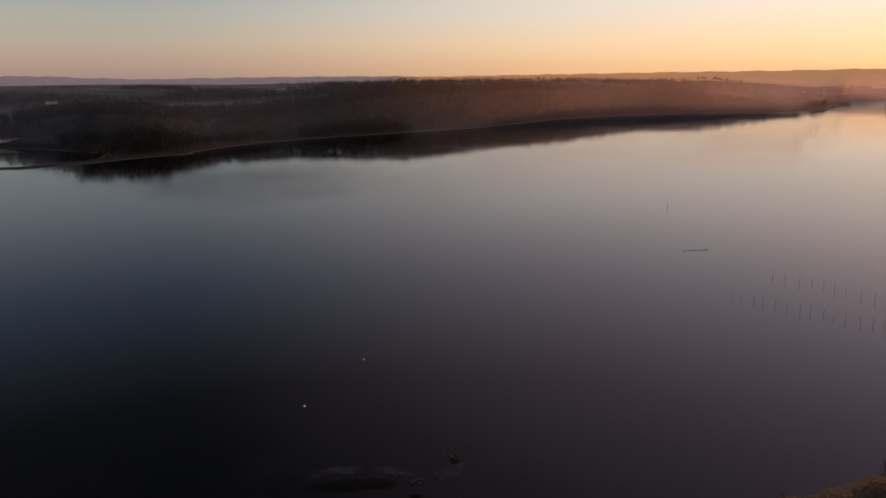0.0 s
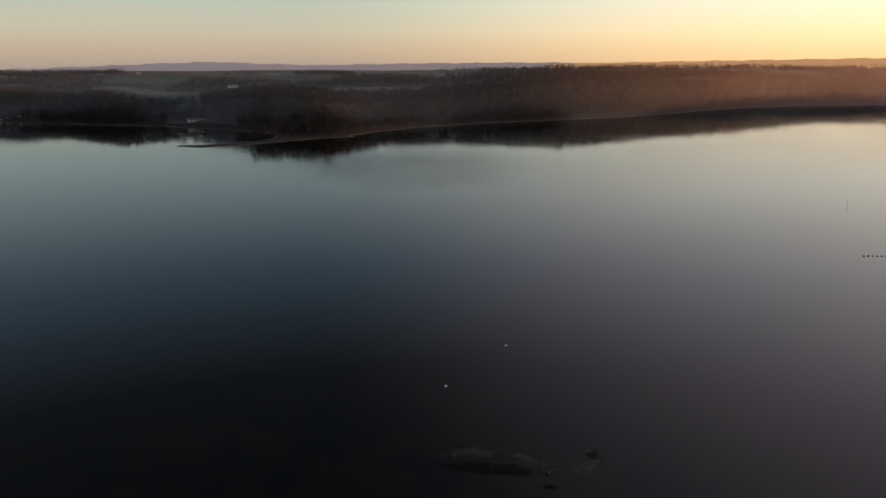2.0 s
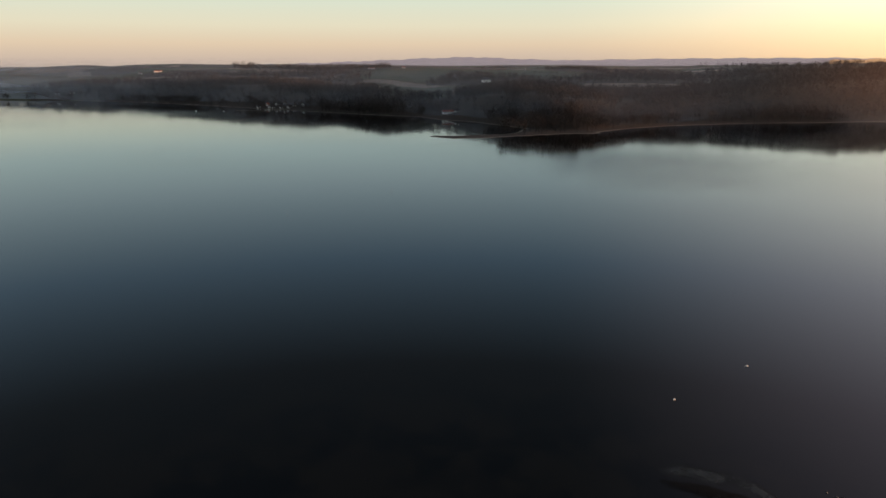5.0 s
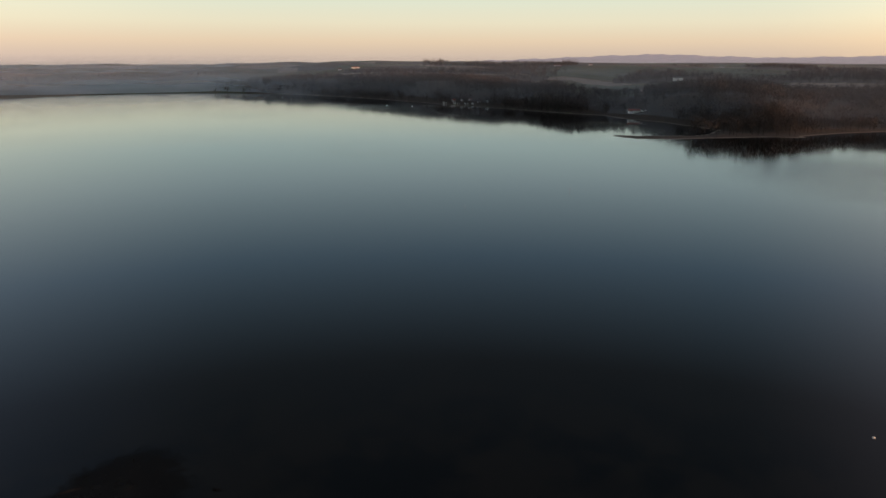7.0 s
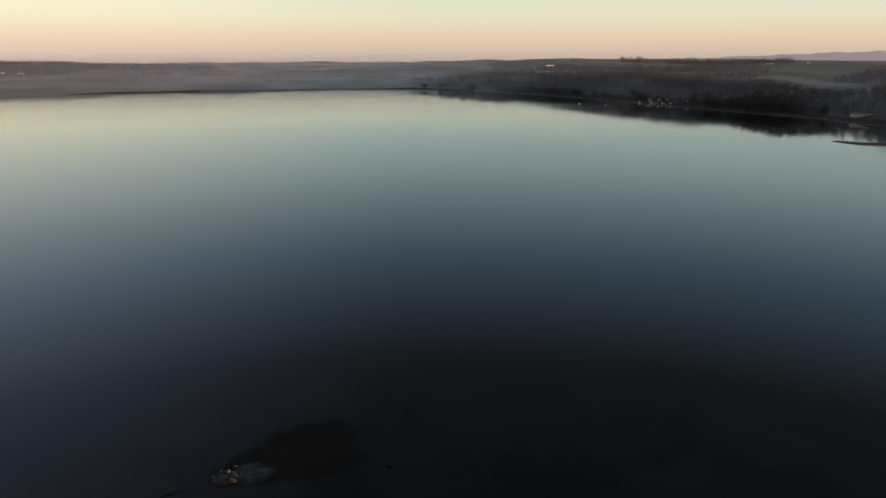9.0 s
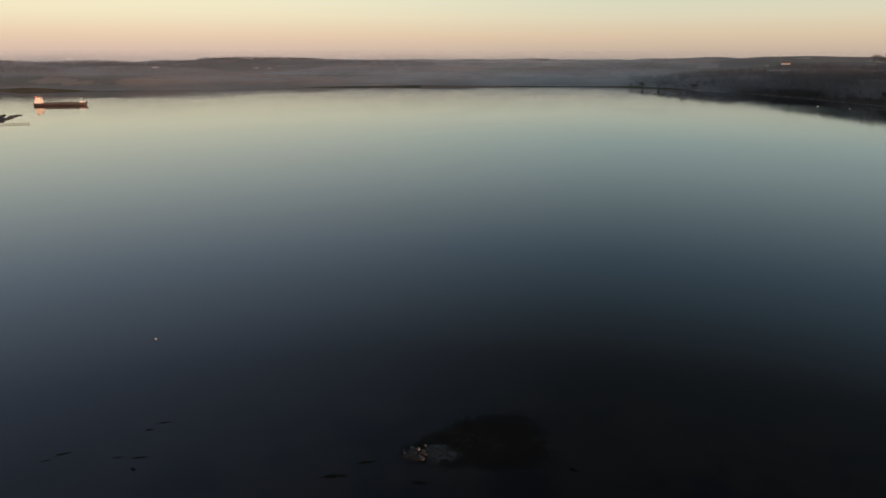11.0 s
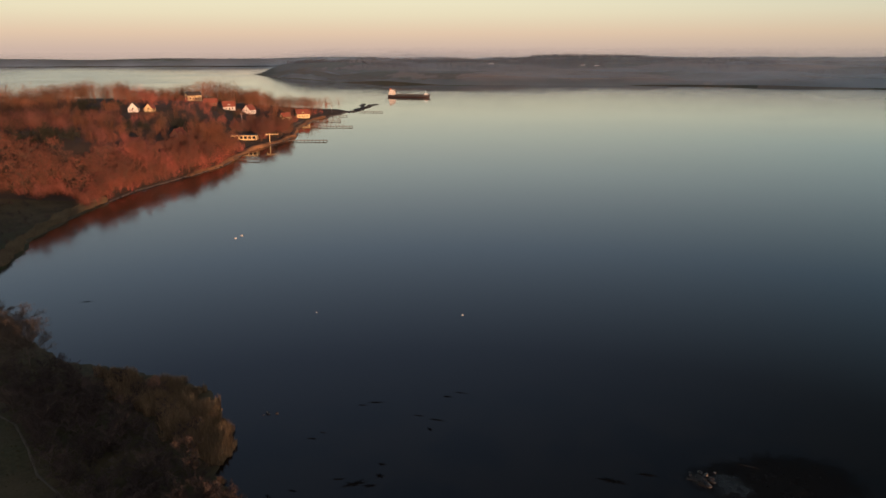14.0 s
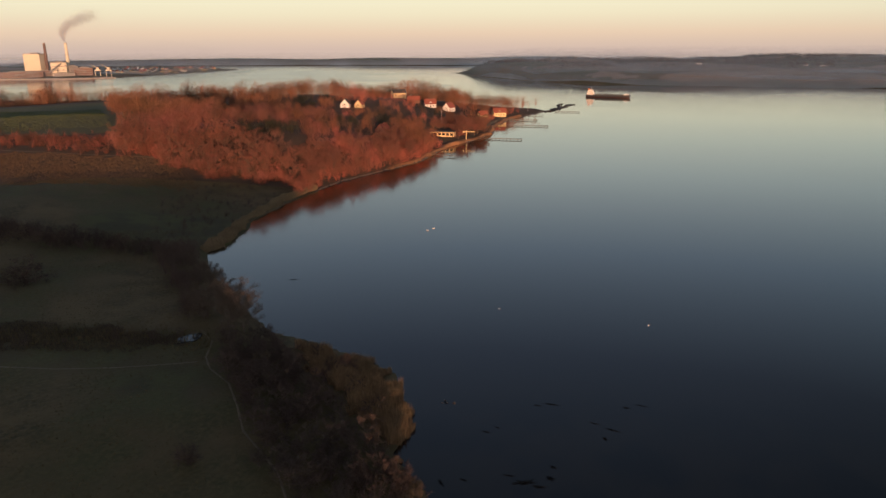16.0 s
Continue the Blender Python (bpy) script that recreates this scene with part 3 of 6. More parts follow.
def bare_tree(seed, height, spread, twigs, width, limbs=9):
    """Limb quads and twig triangles of a leafless broad-crowned tree that stands at the origin."""
    r = random.Random(seed)
    lv, lq, tv = [], [], []

    def add(pts, radii):
        v, q = tube(pts, radii)
        lq.extend(tuple(i + len(lv) for i in f) for f in q)
        lv.extend(v)

    lean = Vector((r.uniform(-1, 1), r.uniform(-1, 1), 0)) * height * 0.04
    top = Vector((0, 0, height * 0.62)) + lean
    bole = [Vector((0, 0, -0.6)), Vector((0, 0, height * 0.25)) + lean * 0.4, top]
    add(bole, [height * 0.015, height * 0.012, height * 0.005])
    shoots = []
    for k in range(limbs):
        f = 0.22 + 0.75 * (k + r.random() * 0.6) / limbs
        start = bole[0].lerp(bole[2], f)
        ang = k * 2.4 + r.uniform(-0.4, 0.4)
        up = 0.45 + 0.7 * f
        reach = spread * (1.15 - 0.5 * f) * r.uniform(0.75, 1.15)
        end = start + Vector((math.cos(ang) * reach, math.sin(ang) * reach, up * height * 0.38))
        end.z = min(end.z, height * 0.97)
        mid = start.lerp(end, 0.5) + Vector((0, 0, -0.04 * height)) + Vector((r.uniform(-1, 1), r.uniform(-1, 1), 0)) * spread * 0.08
        add([start, mid, end], [height * 0.008, height * 0.005, height * 0.002])
        shoots.append((start, mid, end))
        for _ in range(4):
            u = r.uniform(0.3, 1)
            s = start.lerp(mid, u * 2) if u < 0.5 else mid.lerp(end, u * 2 - 1)
            e = s + Vector((r.uniform(-1, 1), r.uniform(-1, 1), r.uniform(0.15, 1.1))) * spread * 0.42
            e.z = min(e.z, height)
            add([s, s.lerp(e, 0.5) + Vector((0, 0, -0.1)), e], [height * 0.004, height * 0.003, height * 0.001])
            shoots.append((s, s.lerp(e, 0.5), e))
    for _ in range(twigs):
        s, m, e = r.choice(shoots)
        u = r.uniform(0.25, 1.05)
        p = s.lerp(e, u)
        out = Vector((p.x, p.y, 0)) * (0.5 / max(spread, 1))
        d = (out + Vector((r.gauss(0, 0.7), r.gauss(0, 0.7), r.uniform(0.0, 1.3)))).normalized()
        ln = height * r.uniform(0.06, 0.14)
        side = d.cross(Vector((r.gauss(0, 1), r.gauss(0, 1), r.gauss(0, 1)))).normalized() * width * r.uniform(0.6, 1.4)
        p = p + Vector((r.gauss(0, 1), r.gauss(0, 1), r.gauss(0, 0.7))) * spread * 0.07
        tv += [p - side, p + side, p + d * ln]
    return lv, lq, tv


def fir_tree(seed, height, spread, blades):
    """Trunk quads and bough triangles of a conifer."""
    r = random.Random(seed)
    lv, lq = tube([Vector((0, 0, -0.5)), Vector((0, 0, height * 0.5)), Vector((0, 0, height))], [height * 0.02, height * 0.012, 0.03])
    tv = []
    for k in range(blades):
        f = r.random() ** 1.3
        z = height * (0.08 + 0.9 * f)
        reach = spread * (1 - f) * r.uniform(0.7, 1.1) + 0.2
        a = r.uniform(0, 6.283)
        d = Vector((math.cos(a), math.sin(a), 0))
        s = Vector((-d.y, d.x, 0)) * (0.25 + reach * 0.28)
        c = Vector((0, 0, z)) + d * reach * 0.25
        tv += [c - s, c + s, Vector((0, 0, z - reach * r.uniform(0.2, 0.5))) + d * reach]
    return lv, lq, tv


def tri_mesh(name, tv):
    return mesh_from(name, [tuple(v) for v in tv], np.arange(len(tv)).reshape(-1, 3))


def quad_mesh(name, lv, lq):
    return mesh_from(name, [tuple(v) for v in lv], lq)


def tree_thing(name, built, leaf_mat, label, category="tree"):
    lv, lq, tv = built
    ob = new(name)
    part("trunk", quad_mesh("trunk", lv, lq), M_BARK, ob)
    part("crown", tri_mesh("crown", tv), leaf_mat, ob)
    return tagged(ob, label, category)


def joined(name, places, templates, mat, rnd, label, category):
    """Many far trees in one mesh, from numpy templates of triangles."""
    out, tones = [], []
    temps = [np.array([tuple(v) for v in t], np.float32) for t in templates]
    for x, y, z, s in places:
        t = temps[rnd.randrange(len(temps))]
        a = rnd.uniform(0, 6.283)
        c, n = math.cos(a) * s, math.sin(a) * s
        tones.append(np.full(len(t), rnd.uniform(-1, 1)))
        out.append(np.stack([t[:, 0] * c - t[:, 1] * n + x, t[:, 0] * n + t[:, 1] * c + y, t[:, 2] * s + z], -1))
    v = np.concatenate(out)
    ob = new(name, mesh_from(name, v, np.arange(len(v)).reshape(-1, 3)))
    ob.data.attributes.new("tone", "FLOAT", "POINT").data.foreach_set("value", np.concatenate(tones).astype(np.float32))
    ob.data.materials.append(mat)
    return tagged(ob, label, category, kind="stuff")


def scatter(rnd, n, az0, az1, d0, d1):
    """n places spread evenly over a sector."""
    a = np.array([rnd.uniform(az0, az1) for _ in range(n)])
    d = np.sqrt(np.array([rnd.uniform(d0 * d0, d1 * d1) for _ in range(n)]))
    x, y = -np.sin(np.radians(a)) * d, np.cos(np.radians(a)) * d
    z, s, w = lie(x, y)
    return a, d, x, y, z, s, w


def flat_tree(seed, height, spread, blades, width):
    """A far leafless tree: rising limbs broken into slim strokes, triangles only."""
    r = random.Random(seed)
    tv = []
    arms = []
    for k in range(13):
        a = k * 2.4 + r.uniform(-0.4, 0.4)
        f = r.uniform(0.0, 1.0)
        root = Vector((0, 0, height * (0.18 + 0.4 * f)))
        reach = spread * r.uniform(0.55, 1.0) * (1 - 0.55 * f)
        tip = root + Vector((math.cos(a) * reach, math.sin(a) * reach, height * r.uniform(0.22, 0.42) * (1.25 - 0.45 * f)))
        arms.append((root, tip))
    arms.append((Vector((0, 0, height * 0.3)), Vector((r.uniform(-0.6, 0.6), r.uniform(-0.6, 0.6), height))))
    for k in range(blades):
        root, tip = arms[k % len(arms)]
        u = r.random() ** 0.7
        p = root.lerp(tip, u) + Vector((r.gauss(0, 1), r.gauss(0, 1), r.gauss(0, 0.8))) * spread * (0.06 + 0.13 * u)
        d = ((tip - root).normalized() + Vector((r.gauss(0, 0.5), r.gauss(0, 0.5), r.gauss(0.25, 0.35)))).normalized()
        side = d.cross(Vector((r.gauss(0, 1), r.gauss(0, 1), r.gauss(0, 0.4)))).normalized() * width * r.uniform(0.6, 1.4)
        tv += [p - side, p + side, p + d * height * r.uniform(0.09, 0.19)]
    tv += [Vector((-0.22, 0, -1)), Vector((0.22, 0, -1)), Vector((0, 0, height * 0.75)), Vector((0, -0.22, -1)), Vector((0, 0.22, -1)), Vector((0, 0, height * 0.75))]
    return tv


def twig_tree(seed, height, spread, blades, width, lobes=9, length=0.1, low=0.28, bole=0.22):
    """A leafless tree with a broad fuzzy crown: lobes of fine twigs that point outwards and up, triangles only."""
    r = random.Random(seed)
    clumps = []
    for k in range(lobes):
        a = k * 2.4 + r.uniform(-0.5, 0.5)
        f = (k + 0.5) / lobes
        out = spread * 0.62 * math.sqrt(1 - (1.7 * f - 0.75) ** 2 * 0.85) * r.uniform(0.6, 1.1)
        clumps.append((Vector((math.cos(a) * out, math.sin(a) * out, height * (low + (0.83 - low) * f))), spread * r.uniform(0.38, 0.58)))
    tv = []
    for k in range(blades):
        c, rad = clumps[k % lobes]
        o = Vector((r.gauss(0, 1), r.gauss(0, 1), r.gauss(0.25, 0.9))).normalized()
        p = c + o * rad * r.uniform(0.25, 1.0)
        d = (o * 0.6 + Vector((p.x, p.y, 0)) * (0.4 / spread) + Vector((r.gauss(0, 0.35), r.gauss(0, 0.35), 0.5))).normalized()
        side = d.cross(Vector((r.gauss(0, 1), r.gauss(0, 1), r.gauss(0, 1)))).normalized() * width * r.uniform(0.6, 1.4)
        tv += [p - side, p + side, p + d * height * length * r.uniform(0.6, 1.4)]
    for k in range(lobes):
        c, rad = clumps[k]
        root = Vector((0, 0, height * (0.12 + 0.035 * k)))
        side = Vector((-c.y, c.x, 0)).normalized() * 0.13
        tv += [root - side, root + side, c + Vector((0, 0, rad * 0.5))]
    tv += [Vector((-bole, 0, -1)), Vector((bole, 0, -1)), Vector((0, 0, height * 0.75)), Vector((0, -bole, -1)), Vector((0, bole, -1)), Vector((0, 0, height * 0.75))]
    return tv


rnd = random.Random(11)
FAR_BARE = [twig_tree(k, 15, 6.4, 34, 0.44, 7, 0.17) for k in range(7)]
TALL_BARE = [twig_tree(700 + k, 22, 5.6, 60, 0.3, 9, 0.14) for k in range(6)]
HILL_BARE = [flat_tree(90 + k, 15, 5.4, 16, 0.9) for k in range(4)]
FAR_FIR = [fir_tree(40 + k, 17, 3.5, 30)[2] for k in range(3)]

# woods of the opposite shore
a, d, x, y, z, s, w = scatter(rnd, 42000, -34, 119, 850, 3900)
lump = waves(x, y, 110, 31) + 0.6 * waves(x, y, 45, 32)
roll = np.array([rnd.random() for _ in range(len(a))])
front = (w == 1) & (s > 8) & (s < np.where(a < 13, 560, 330)) & (a < 27) & (a > -29.5)
slope = (w == 1) & (s > 8) & (s < 200) & (a >= 27) & (a < 62) & (lump > -0.5)
patchy = (w == 1) & (s > 12) & (lump > 0.55) & (a < 60) & ((d < 1900) | (a < 13))
ridge = (w == 1) & (s > 500) & (s < 1100) & (((a > 36) & (a < 48)) | (a < 12)) & (lump > -0.3)
field = (a > 30.8) & (a < 37) & (d > 1220) & (d < 1620)
keep = (front | slope | patchy | ridge) & ~field & (roll < np.clip(1500 / d, 0.3, 1))
fir = (waves(x, y, 70, 33) > 0.75) & keep
bare = keep & ~fir
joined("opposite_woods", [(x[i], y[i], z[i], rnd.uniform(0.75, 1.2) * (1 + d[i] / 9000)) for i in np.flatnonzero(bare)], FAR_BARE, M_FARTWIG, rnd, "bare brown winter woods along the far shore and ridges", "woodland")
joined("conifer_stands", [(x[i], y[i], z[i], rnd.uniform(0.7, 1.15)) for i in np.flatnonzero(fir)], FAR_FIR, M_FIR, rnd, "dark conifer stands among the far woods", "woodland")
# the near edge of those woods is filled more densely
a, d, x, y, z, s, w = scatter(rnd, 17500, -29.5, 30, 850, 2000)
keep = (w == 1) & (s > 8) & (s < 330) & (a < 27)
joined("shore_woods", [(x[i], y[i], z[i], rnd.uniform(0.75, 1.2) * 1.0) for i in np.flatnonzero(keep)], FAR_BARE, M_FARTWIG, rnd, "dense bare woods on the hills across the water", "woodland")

# tall single trees along the water, with the sky between them
shore_row = []
for az0, az1, n_, lo, hi, size in ((20.0, 27.5, 95, 5, 45, 1.05), (14, 20.5, 30, 5, 35, 0.85), (35, 38.5, 34, 5, 45, 1.15), (38.5, 42, 14, 5, 30, 0.7), (42, 50, 36, 5, 40, 0.75), (3, 8, 40, 5, 45, 0.95)):
    a, d, x, y, z, s, w = scatter(rnd, 4000, az0, az1, 760, 1500)
    ok = np.flatnonzero((w == 1) & (s > lo) & (s < hi))[:n_]
    shore_row += [(x[i], y[i], z[i] - 0.5, rnd.uniform(0.8, 1.1) * size) for i in ok]
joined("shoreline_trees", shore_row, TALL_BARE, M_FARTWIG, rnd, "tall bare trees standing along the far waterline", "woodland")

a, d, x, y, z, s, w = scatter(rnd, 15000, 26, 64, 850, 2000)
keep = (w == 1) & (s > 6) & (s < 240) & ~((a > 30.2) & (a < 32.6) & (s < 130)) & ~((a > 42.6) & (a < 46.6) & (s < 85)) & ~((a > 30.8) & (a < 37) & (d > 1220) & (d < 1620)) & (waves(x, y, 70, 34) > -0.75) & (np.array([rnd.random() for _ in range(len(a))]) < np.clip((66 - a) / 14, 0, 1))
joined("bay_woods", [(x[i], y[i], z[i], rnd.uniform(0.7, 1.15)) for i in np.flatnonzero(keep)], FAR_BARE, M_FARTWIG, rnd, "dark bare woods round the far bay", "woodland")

# plantations on the skyline across the water, and hedges and copses between the fields
a, d, x, y, z, s, w = scatter(rnd, 12000, 35, 117, 2050, 2900)
shore = np.interp(a, SHORE_AZ, SHORE_D)
grove = ((a > 36) & (a < 47.5) & (d > 2350) & (d < 2700)) | ((a > 91) & (s > 420) & (s < 700) & (waves(x, y, 150, 61) > -0.6)) | ((a > 55) & (a < 91) & (s > 520) & (s < 640) & (waves(x, y, 170, 66) > 0.0)) | ((a > 104) & (s > 60) & (s < 420) & (waves(x, y, 80, 62) > 0.1))
keep = (w == 1) & grove
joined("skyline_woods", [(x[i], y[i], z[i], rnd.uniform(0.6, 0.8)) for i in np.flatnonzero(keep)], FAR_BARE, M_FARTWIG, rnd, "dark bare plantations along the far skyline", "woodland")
a, d, x, y, z, s, w = scatter(rnd, 10000, 13, 62, 1050, 2250)
keep = (w == 1) & (s > 40) & (waves(x, y, 110, 31) + 0.6 * waves(x, y, 45, 32) > 0.1) & ~((a > 30.5) & (a < 37.2) & (d > 1200) & (d < 1640)) & ~((a > 27) & (a < 30.2) & (d > 1500) & (d < 1680))
joined("inland_copses", [(x[i], y[i], z[i], rnd.uniform(0.5, 0.9)) for i in np.flatnonzero(keep)], FAR_BARE, M_FARTWIG, rnd, "dark copses and thickets among the far fields", "woodland")
a, d, x, y, z, s, w = scatter(rnd, 4500, 79, 106, 2450, 3050)
keep = (w == 1) & (s > 800) & (s < 1150) & (waves(x, y, 200, 67) > -0.5)
joined("ridge_woods", [(x[i], y[i], z[i], rnd.uniform(0.55, 0.8)) for i in np.flatnonzero(keep)], FAR_BARE, M_FARTWIG, rnd, "dark wood along the crest of the far hills", "woodland")
a, d, x, y, z, s, w = scatter(rnd, 60000, 19, 112, 1050, 2900)
_, _, fu, fv = field_grid(x, y)
across, along = fu < 0.035, fv < 0.022
plot = (a > 30.5) & (a < 37.2) & (d > 1200) & (d < 1640)
keep = (w == 1) & (s > 60) & (across | along | ((waves(x, y, 60, 65) > 0.8) & (a < 80) & (fu < 0.4))) & ~plot & ((d < 1900) | (a > 62))
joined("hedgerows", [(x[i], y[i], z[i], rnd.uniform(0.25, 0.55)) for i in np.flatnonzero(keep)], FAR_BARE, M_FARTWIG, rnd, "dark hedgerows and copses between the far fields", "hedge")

# peninsula woods: mid-distance trees in one mesh, the nearest as things of their own
MID_BARE = [twig_tree(60 + k, 14.5, 6.0 + 0.6 * (k % 3), 440, 0.065, 12, 0.085, 0.2, 0.1) for k in range(8)]
ROUND_FIR = [twig_tree(70 + k, 11, 4.6, 130, 0.22, 10, 0.11) for k in range(3)]
# clearings round the houses on the peninsula, and the view of the water they keep
GARDENS = [(118.9, 790, 20), (120.4, 770, 16), (121.7, 765, 16), (122.9, 820, 24), (127.1, 672, 15), (126.0, 672, 14), (114.9, 850, 20), (116.2, 815, 12), (124.2, 595, 15), (119.6, 640, 26), (117.5, 640, 10), (132.0, 960, 20)]


# dark evergreen thickets in the hollows of the wood: lines of (bearing, distance)
HOLLOWS = [[(139.1, 790), (138.1, 742), (136.8, 689), (136.0, 625)], [(137.8, 473), (135.8, 474), (135.2, 480), (133.8, 479), (132.6, 490), (131.1, 505)], [(128.0, 592), (126.6, 600)], [(124.1, 640), (124.3, 618)], [(130.2, 660), (129.6, 668)], [(122.4, 536), (122.3, 540)], [(121.0, 720), (120.0, 715)]]
EVERGREENS = []
for line in HOLLOWS:
    for (a0, d0), (a1, d1) in zip(line, line[1:]):
        p0, p1 = bearing(a0, d0), bearing(a1, d1)
        n = max(1, int((p1 - p0).length / 9))
        EVERGREENS += [p0.lerp(p1, k / n) for k in range(n + 1)]


def in_hollow(x, y):
    """True among the evergreens, or on the slope just in front of them."""
    hit = np.zeros(len(x), bool)
    for p in EVERGREENS:
        d = p.length
        ahead = d - (x * p.x + y * p.y) / d
        side = np.abs(x * p.y - y * p.x) / d
        hit |= (side < 6.5) & (ahead > -6) & (ahead < 24)
    return hit


def in_garden(a, d):
    """True inside a garden, or on the slope just in front of it."""
    hit = np.zeros(len(a), bool)
    for az, dist, r in GARDENS:
        side = np.radians(a - az) * d
        ahead = dist - d
        hit |= (np.abs(side) < r * 0.62) & (ahead > -r * 0.7) & (ahead < r * 1.7)
    return hit


a, d, x, y, z, s, w = scatter(rnd, 17000, 110, 160, 380, 1500)
keep = (w == 2) & (s > 5) & (d > 424 + 6 * np.maximum(a - 138, 0) - 8 * waves(x, y, 40, 35)) & ~((a > 144.2 + 0.8 * waves(x, y, 20, 38)) & (d < 860)) & ~((a < 114.5) & (d > 860) & (s < 14))
keep &= np.array([rnd.random() for _ in range(len(a))]) < np.where(d < 760, 0.8, np.where(a < 126, 0.5, 0.3))
tall = 0.85 + 0.3 * waves(x, y, 30, 36)
keep &= ~in_garden(a, d) & ~in_hollow(x, y)
tall *= 1 + 0.25 * step((d - 700) / 150) + 0.2 * ((a > 117) & (a < 125) & (d > 830))
tall *= np.where((a > 117.5) & (a < 125) & (d > 620) & (d < 815), 0.62, 1.0) * (0.82 + 0.25 * step((d - 455) / 70))
stand = (a > 136.5) & (a < 142.5) & (d > 455) & (d < 620)
tall *= np.where(stand, 1.35, 1.0) * np.where((a > 125) & (a < 128.4) & (d > 570) & (d < 675), 0.66, 1.0)
evergreen = (waves(x, y, 22, 37) > 0.82) & keep
keep &= ~evergreen
olive = keep & (d < 760) & ((waves(x, y, 26, 39) > -0.15) | stand) & (d > 520)
keep &= ~olive
joined("oak_groves", [(x[i], y[i], z[i], rnd.uniform(0.8, 1.2) * tall[i]) for i in np.flatnonzero(olive)], MID_BARE, M_OAK, rnd, "olive-brown groves among the russet woods", "woodland")
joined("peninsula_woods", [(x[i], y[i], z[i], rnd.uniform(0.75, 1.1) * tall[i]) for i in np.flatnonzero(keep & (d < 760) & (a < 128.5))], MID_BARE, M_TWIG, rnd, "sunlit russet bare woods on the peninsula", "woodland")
joined("hillside_woods", [(x[i], y[i], z[i], rnd.uniform(0.75, 1.1) * tall[i]) for i in np.flatnonzero(keep & (d < 760) & (a >= 128.5))], MID_BARE, M_DIMTWIG, rnd, "brown bare woods on the steep hillside above the bay", "woodland")
joined("peninsula_woods", [(x[i], y[i], z[i], rnd.uniform(0.75, 1.1) * tall[i]) for i in np.flatnonzero(keep & (d >= 760))], [twig_tree(150 + k, 15, 6.8, 150, 0.1, 10, 0.1, 0.2, 0.12) for k in range(5)], M_OAK, rnd, "sunlit russet bare woods on the back of the peninsula", "woodland")
# bushes and low trees that crowd the bank down to the water
rim = scatter(rnd, 60000, 112, 131.5, 400, 900)
keep = (rim[6] == 2) & (rim[5] > 1.2) & (rim[5] < 13) & ~((rim[0] < 119) & (rim[5] < 9)) & ~in_garden(rim[0], rim[1])
rim_at = [i for i in np.flatnonzero(keep)][:380]
joined("shore_bushes", [(rim[2][i], rim[3][i], rim[4][i], rnd.uniform(0.4, 0.85)) for i in rim_at], [twig_tree(80 + k, 11, 5.5, 210, 0.065, 9, 0.09, 0.1, 0.06) for k in range(4)], M_TWIG, rnd, "russet bushes crowding the bank down to the water", "bushes")
thicket_at = [p + Vector((rnd.gauss(0, 4.5), rnd.gauss(0, 4.5), 0)) for p in EVERGREENS for _ in range(5)]
joined("evergreen_clumps", [(x[i], y[i], z[i], rnd.uniform(0.5, 0.8)) for i in np.flatnonzero(evergreen)] + [(p.x, p.y, lie_at(p.x, p.y) - 0.5, rnd.uniform(0.5, 0.85)) for p in thicket_at], ROUND_FIR, M_FIR, rnd, "dark evergreen clumps among the russet woods", "woodland")
# wood of the unseen hill behind and thicket of its knoll, added to cast shade
a, d, x, y, z, s, w = scatter(rnd, 5500, -115, -43.5, 200, 750)
keep = (w == 2) & (s > np.where(d < 450, 8, 25))
knoll = scatter(rnd, 1600, -62, -43, 200, 330)
joined("shade_thicket", [(knoll[2][i], knoll[3][i], knoll[4][i] - 0.5, rnd.uniform(0.5, 0.8)) for i in np.flatnonzero((knoll[6] == 2) & (knoll[5] > 8))], FAR_BARE, M_FARTWIG, rnd, "unseen dense thicket on the knoll, added to cast shade", "woodland")
joined("hill_woods", [(x[i], y[i], z[i], rnd.uniform(0.75, 1.0)) for i in np.flatnonzero(keep)], HILL_BARE, M_FARTWIG, rnd, "unseen bare woods on the hill, added to cast shade", "woodland")


# ---------------------------------------------------------------- helpers for built things
def box(bm, x0, x1, y0, y1, z0, z1):
    v = [bm.verts.new((x, y, z)) for z in (z0, z1) for x, y in ((x0, y0), (x1, y0), (x1, y1), (x0, y1))]
    for f in ((3, 2, 1, 0), (4, 5, 6, 7), (0, 1, 5, 4), (1, 2, 6, 5), (2, 3, 7, 6), (3, 0, 4, 7)):
        bm.faces.new([v[i] for i in f])
    return bm


def boxes(*dims):
    bm = bmesh.new()
    for d in dims:
        box(bm, *d)
    return bm


def rod(p, q, r0, r1, sides=6):
    bm = bmesh.new()
    p, q = Vector(p), Vector(q)
    v, f = tube([p, p.lerp(q, 0.5), q], [r0, (r0 + r1) / 2, r1], sides)
    vs = [bm.verts.new(c) for c in v]
    for face in f:
        bm.faces.new([vs[i] for i in face])
    bm.faces.new(vs[-sides:])
    bm.faces.new(vs[:sides][::-1])
    return bm


def shared(name, ob, parent, m):
    """Another object on the mesh of ob."""
    c = new(name, ob.data)
    c.parent = parent
    c.matrix_basis = m
    return c


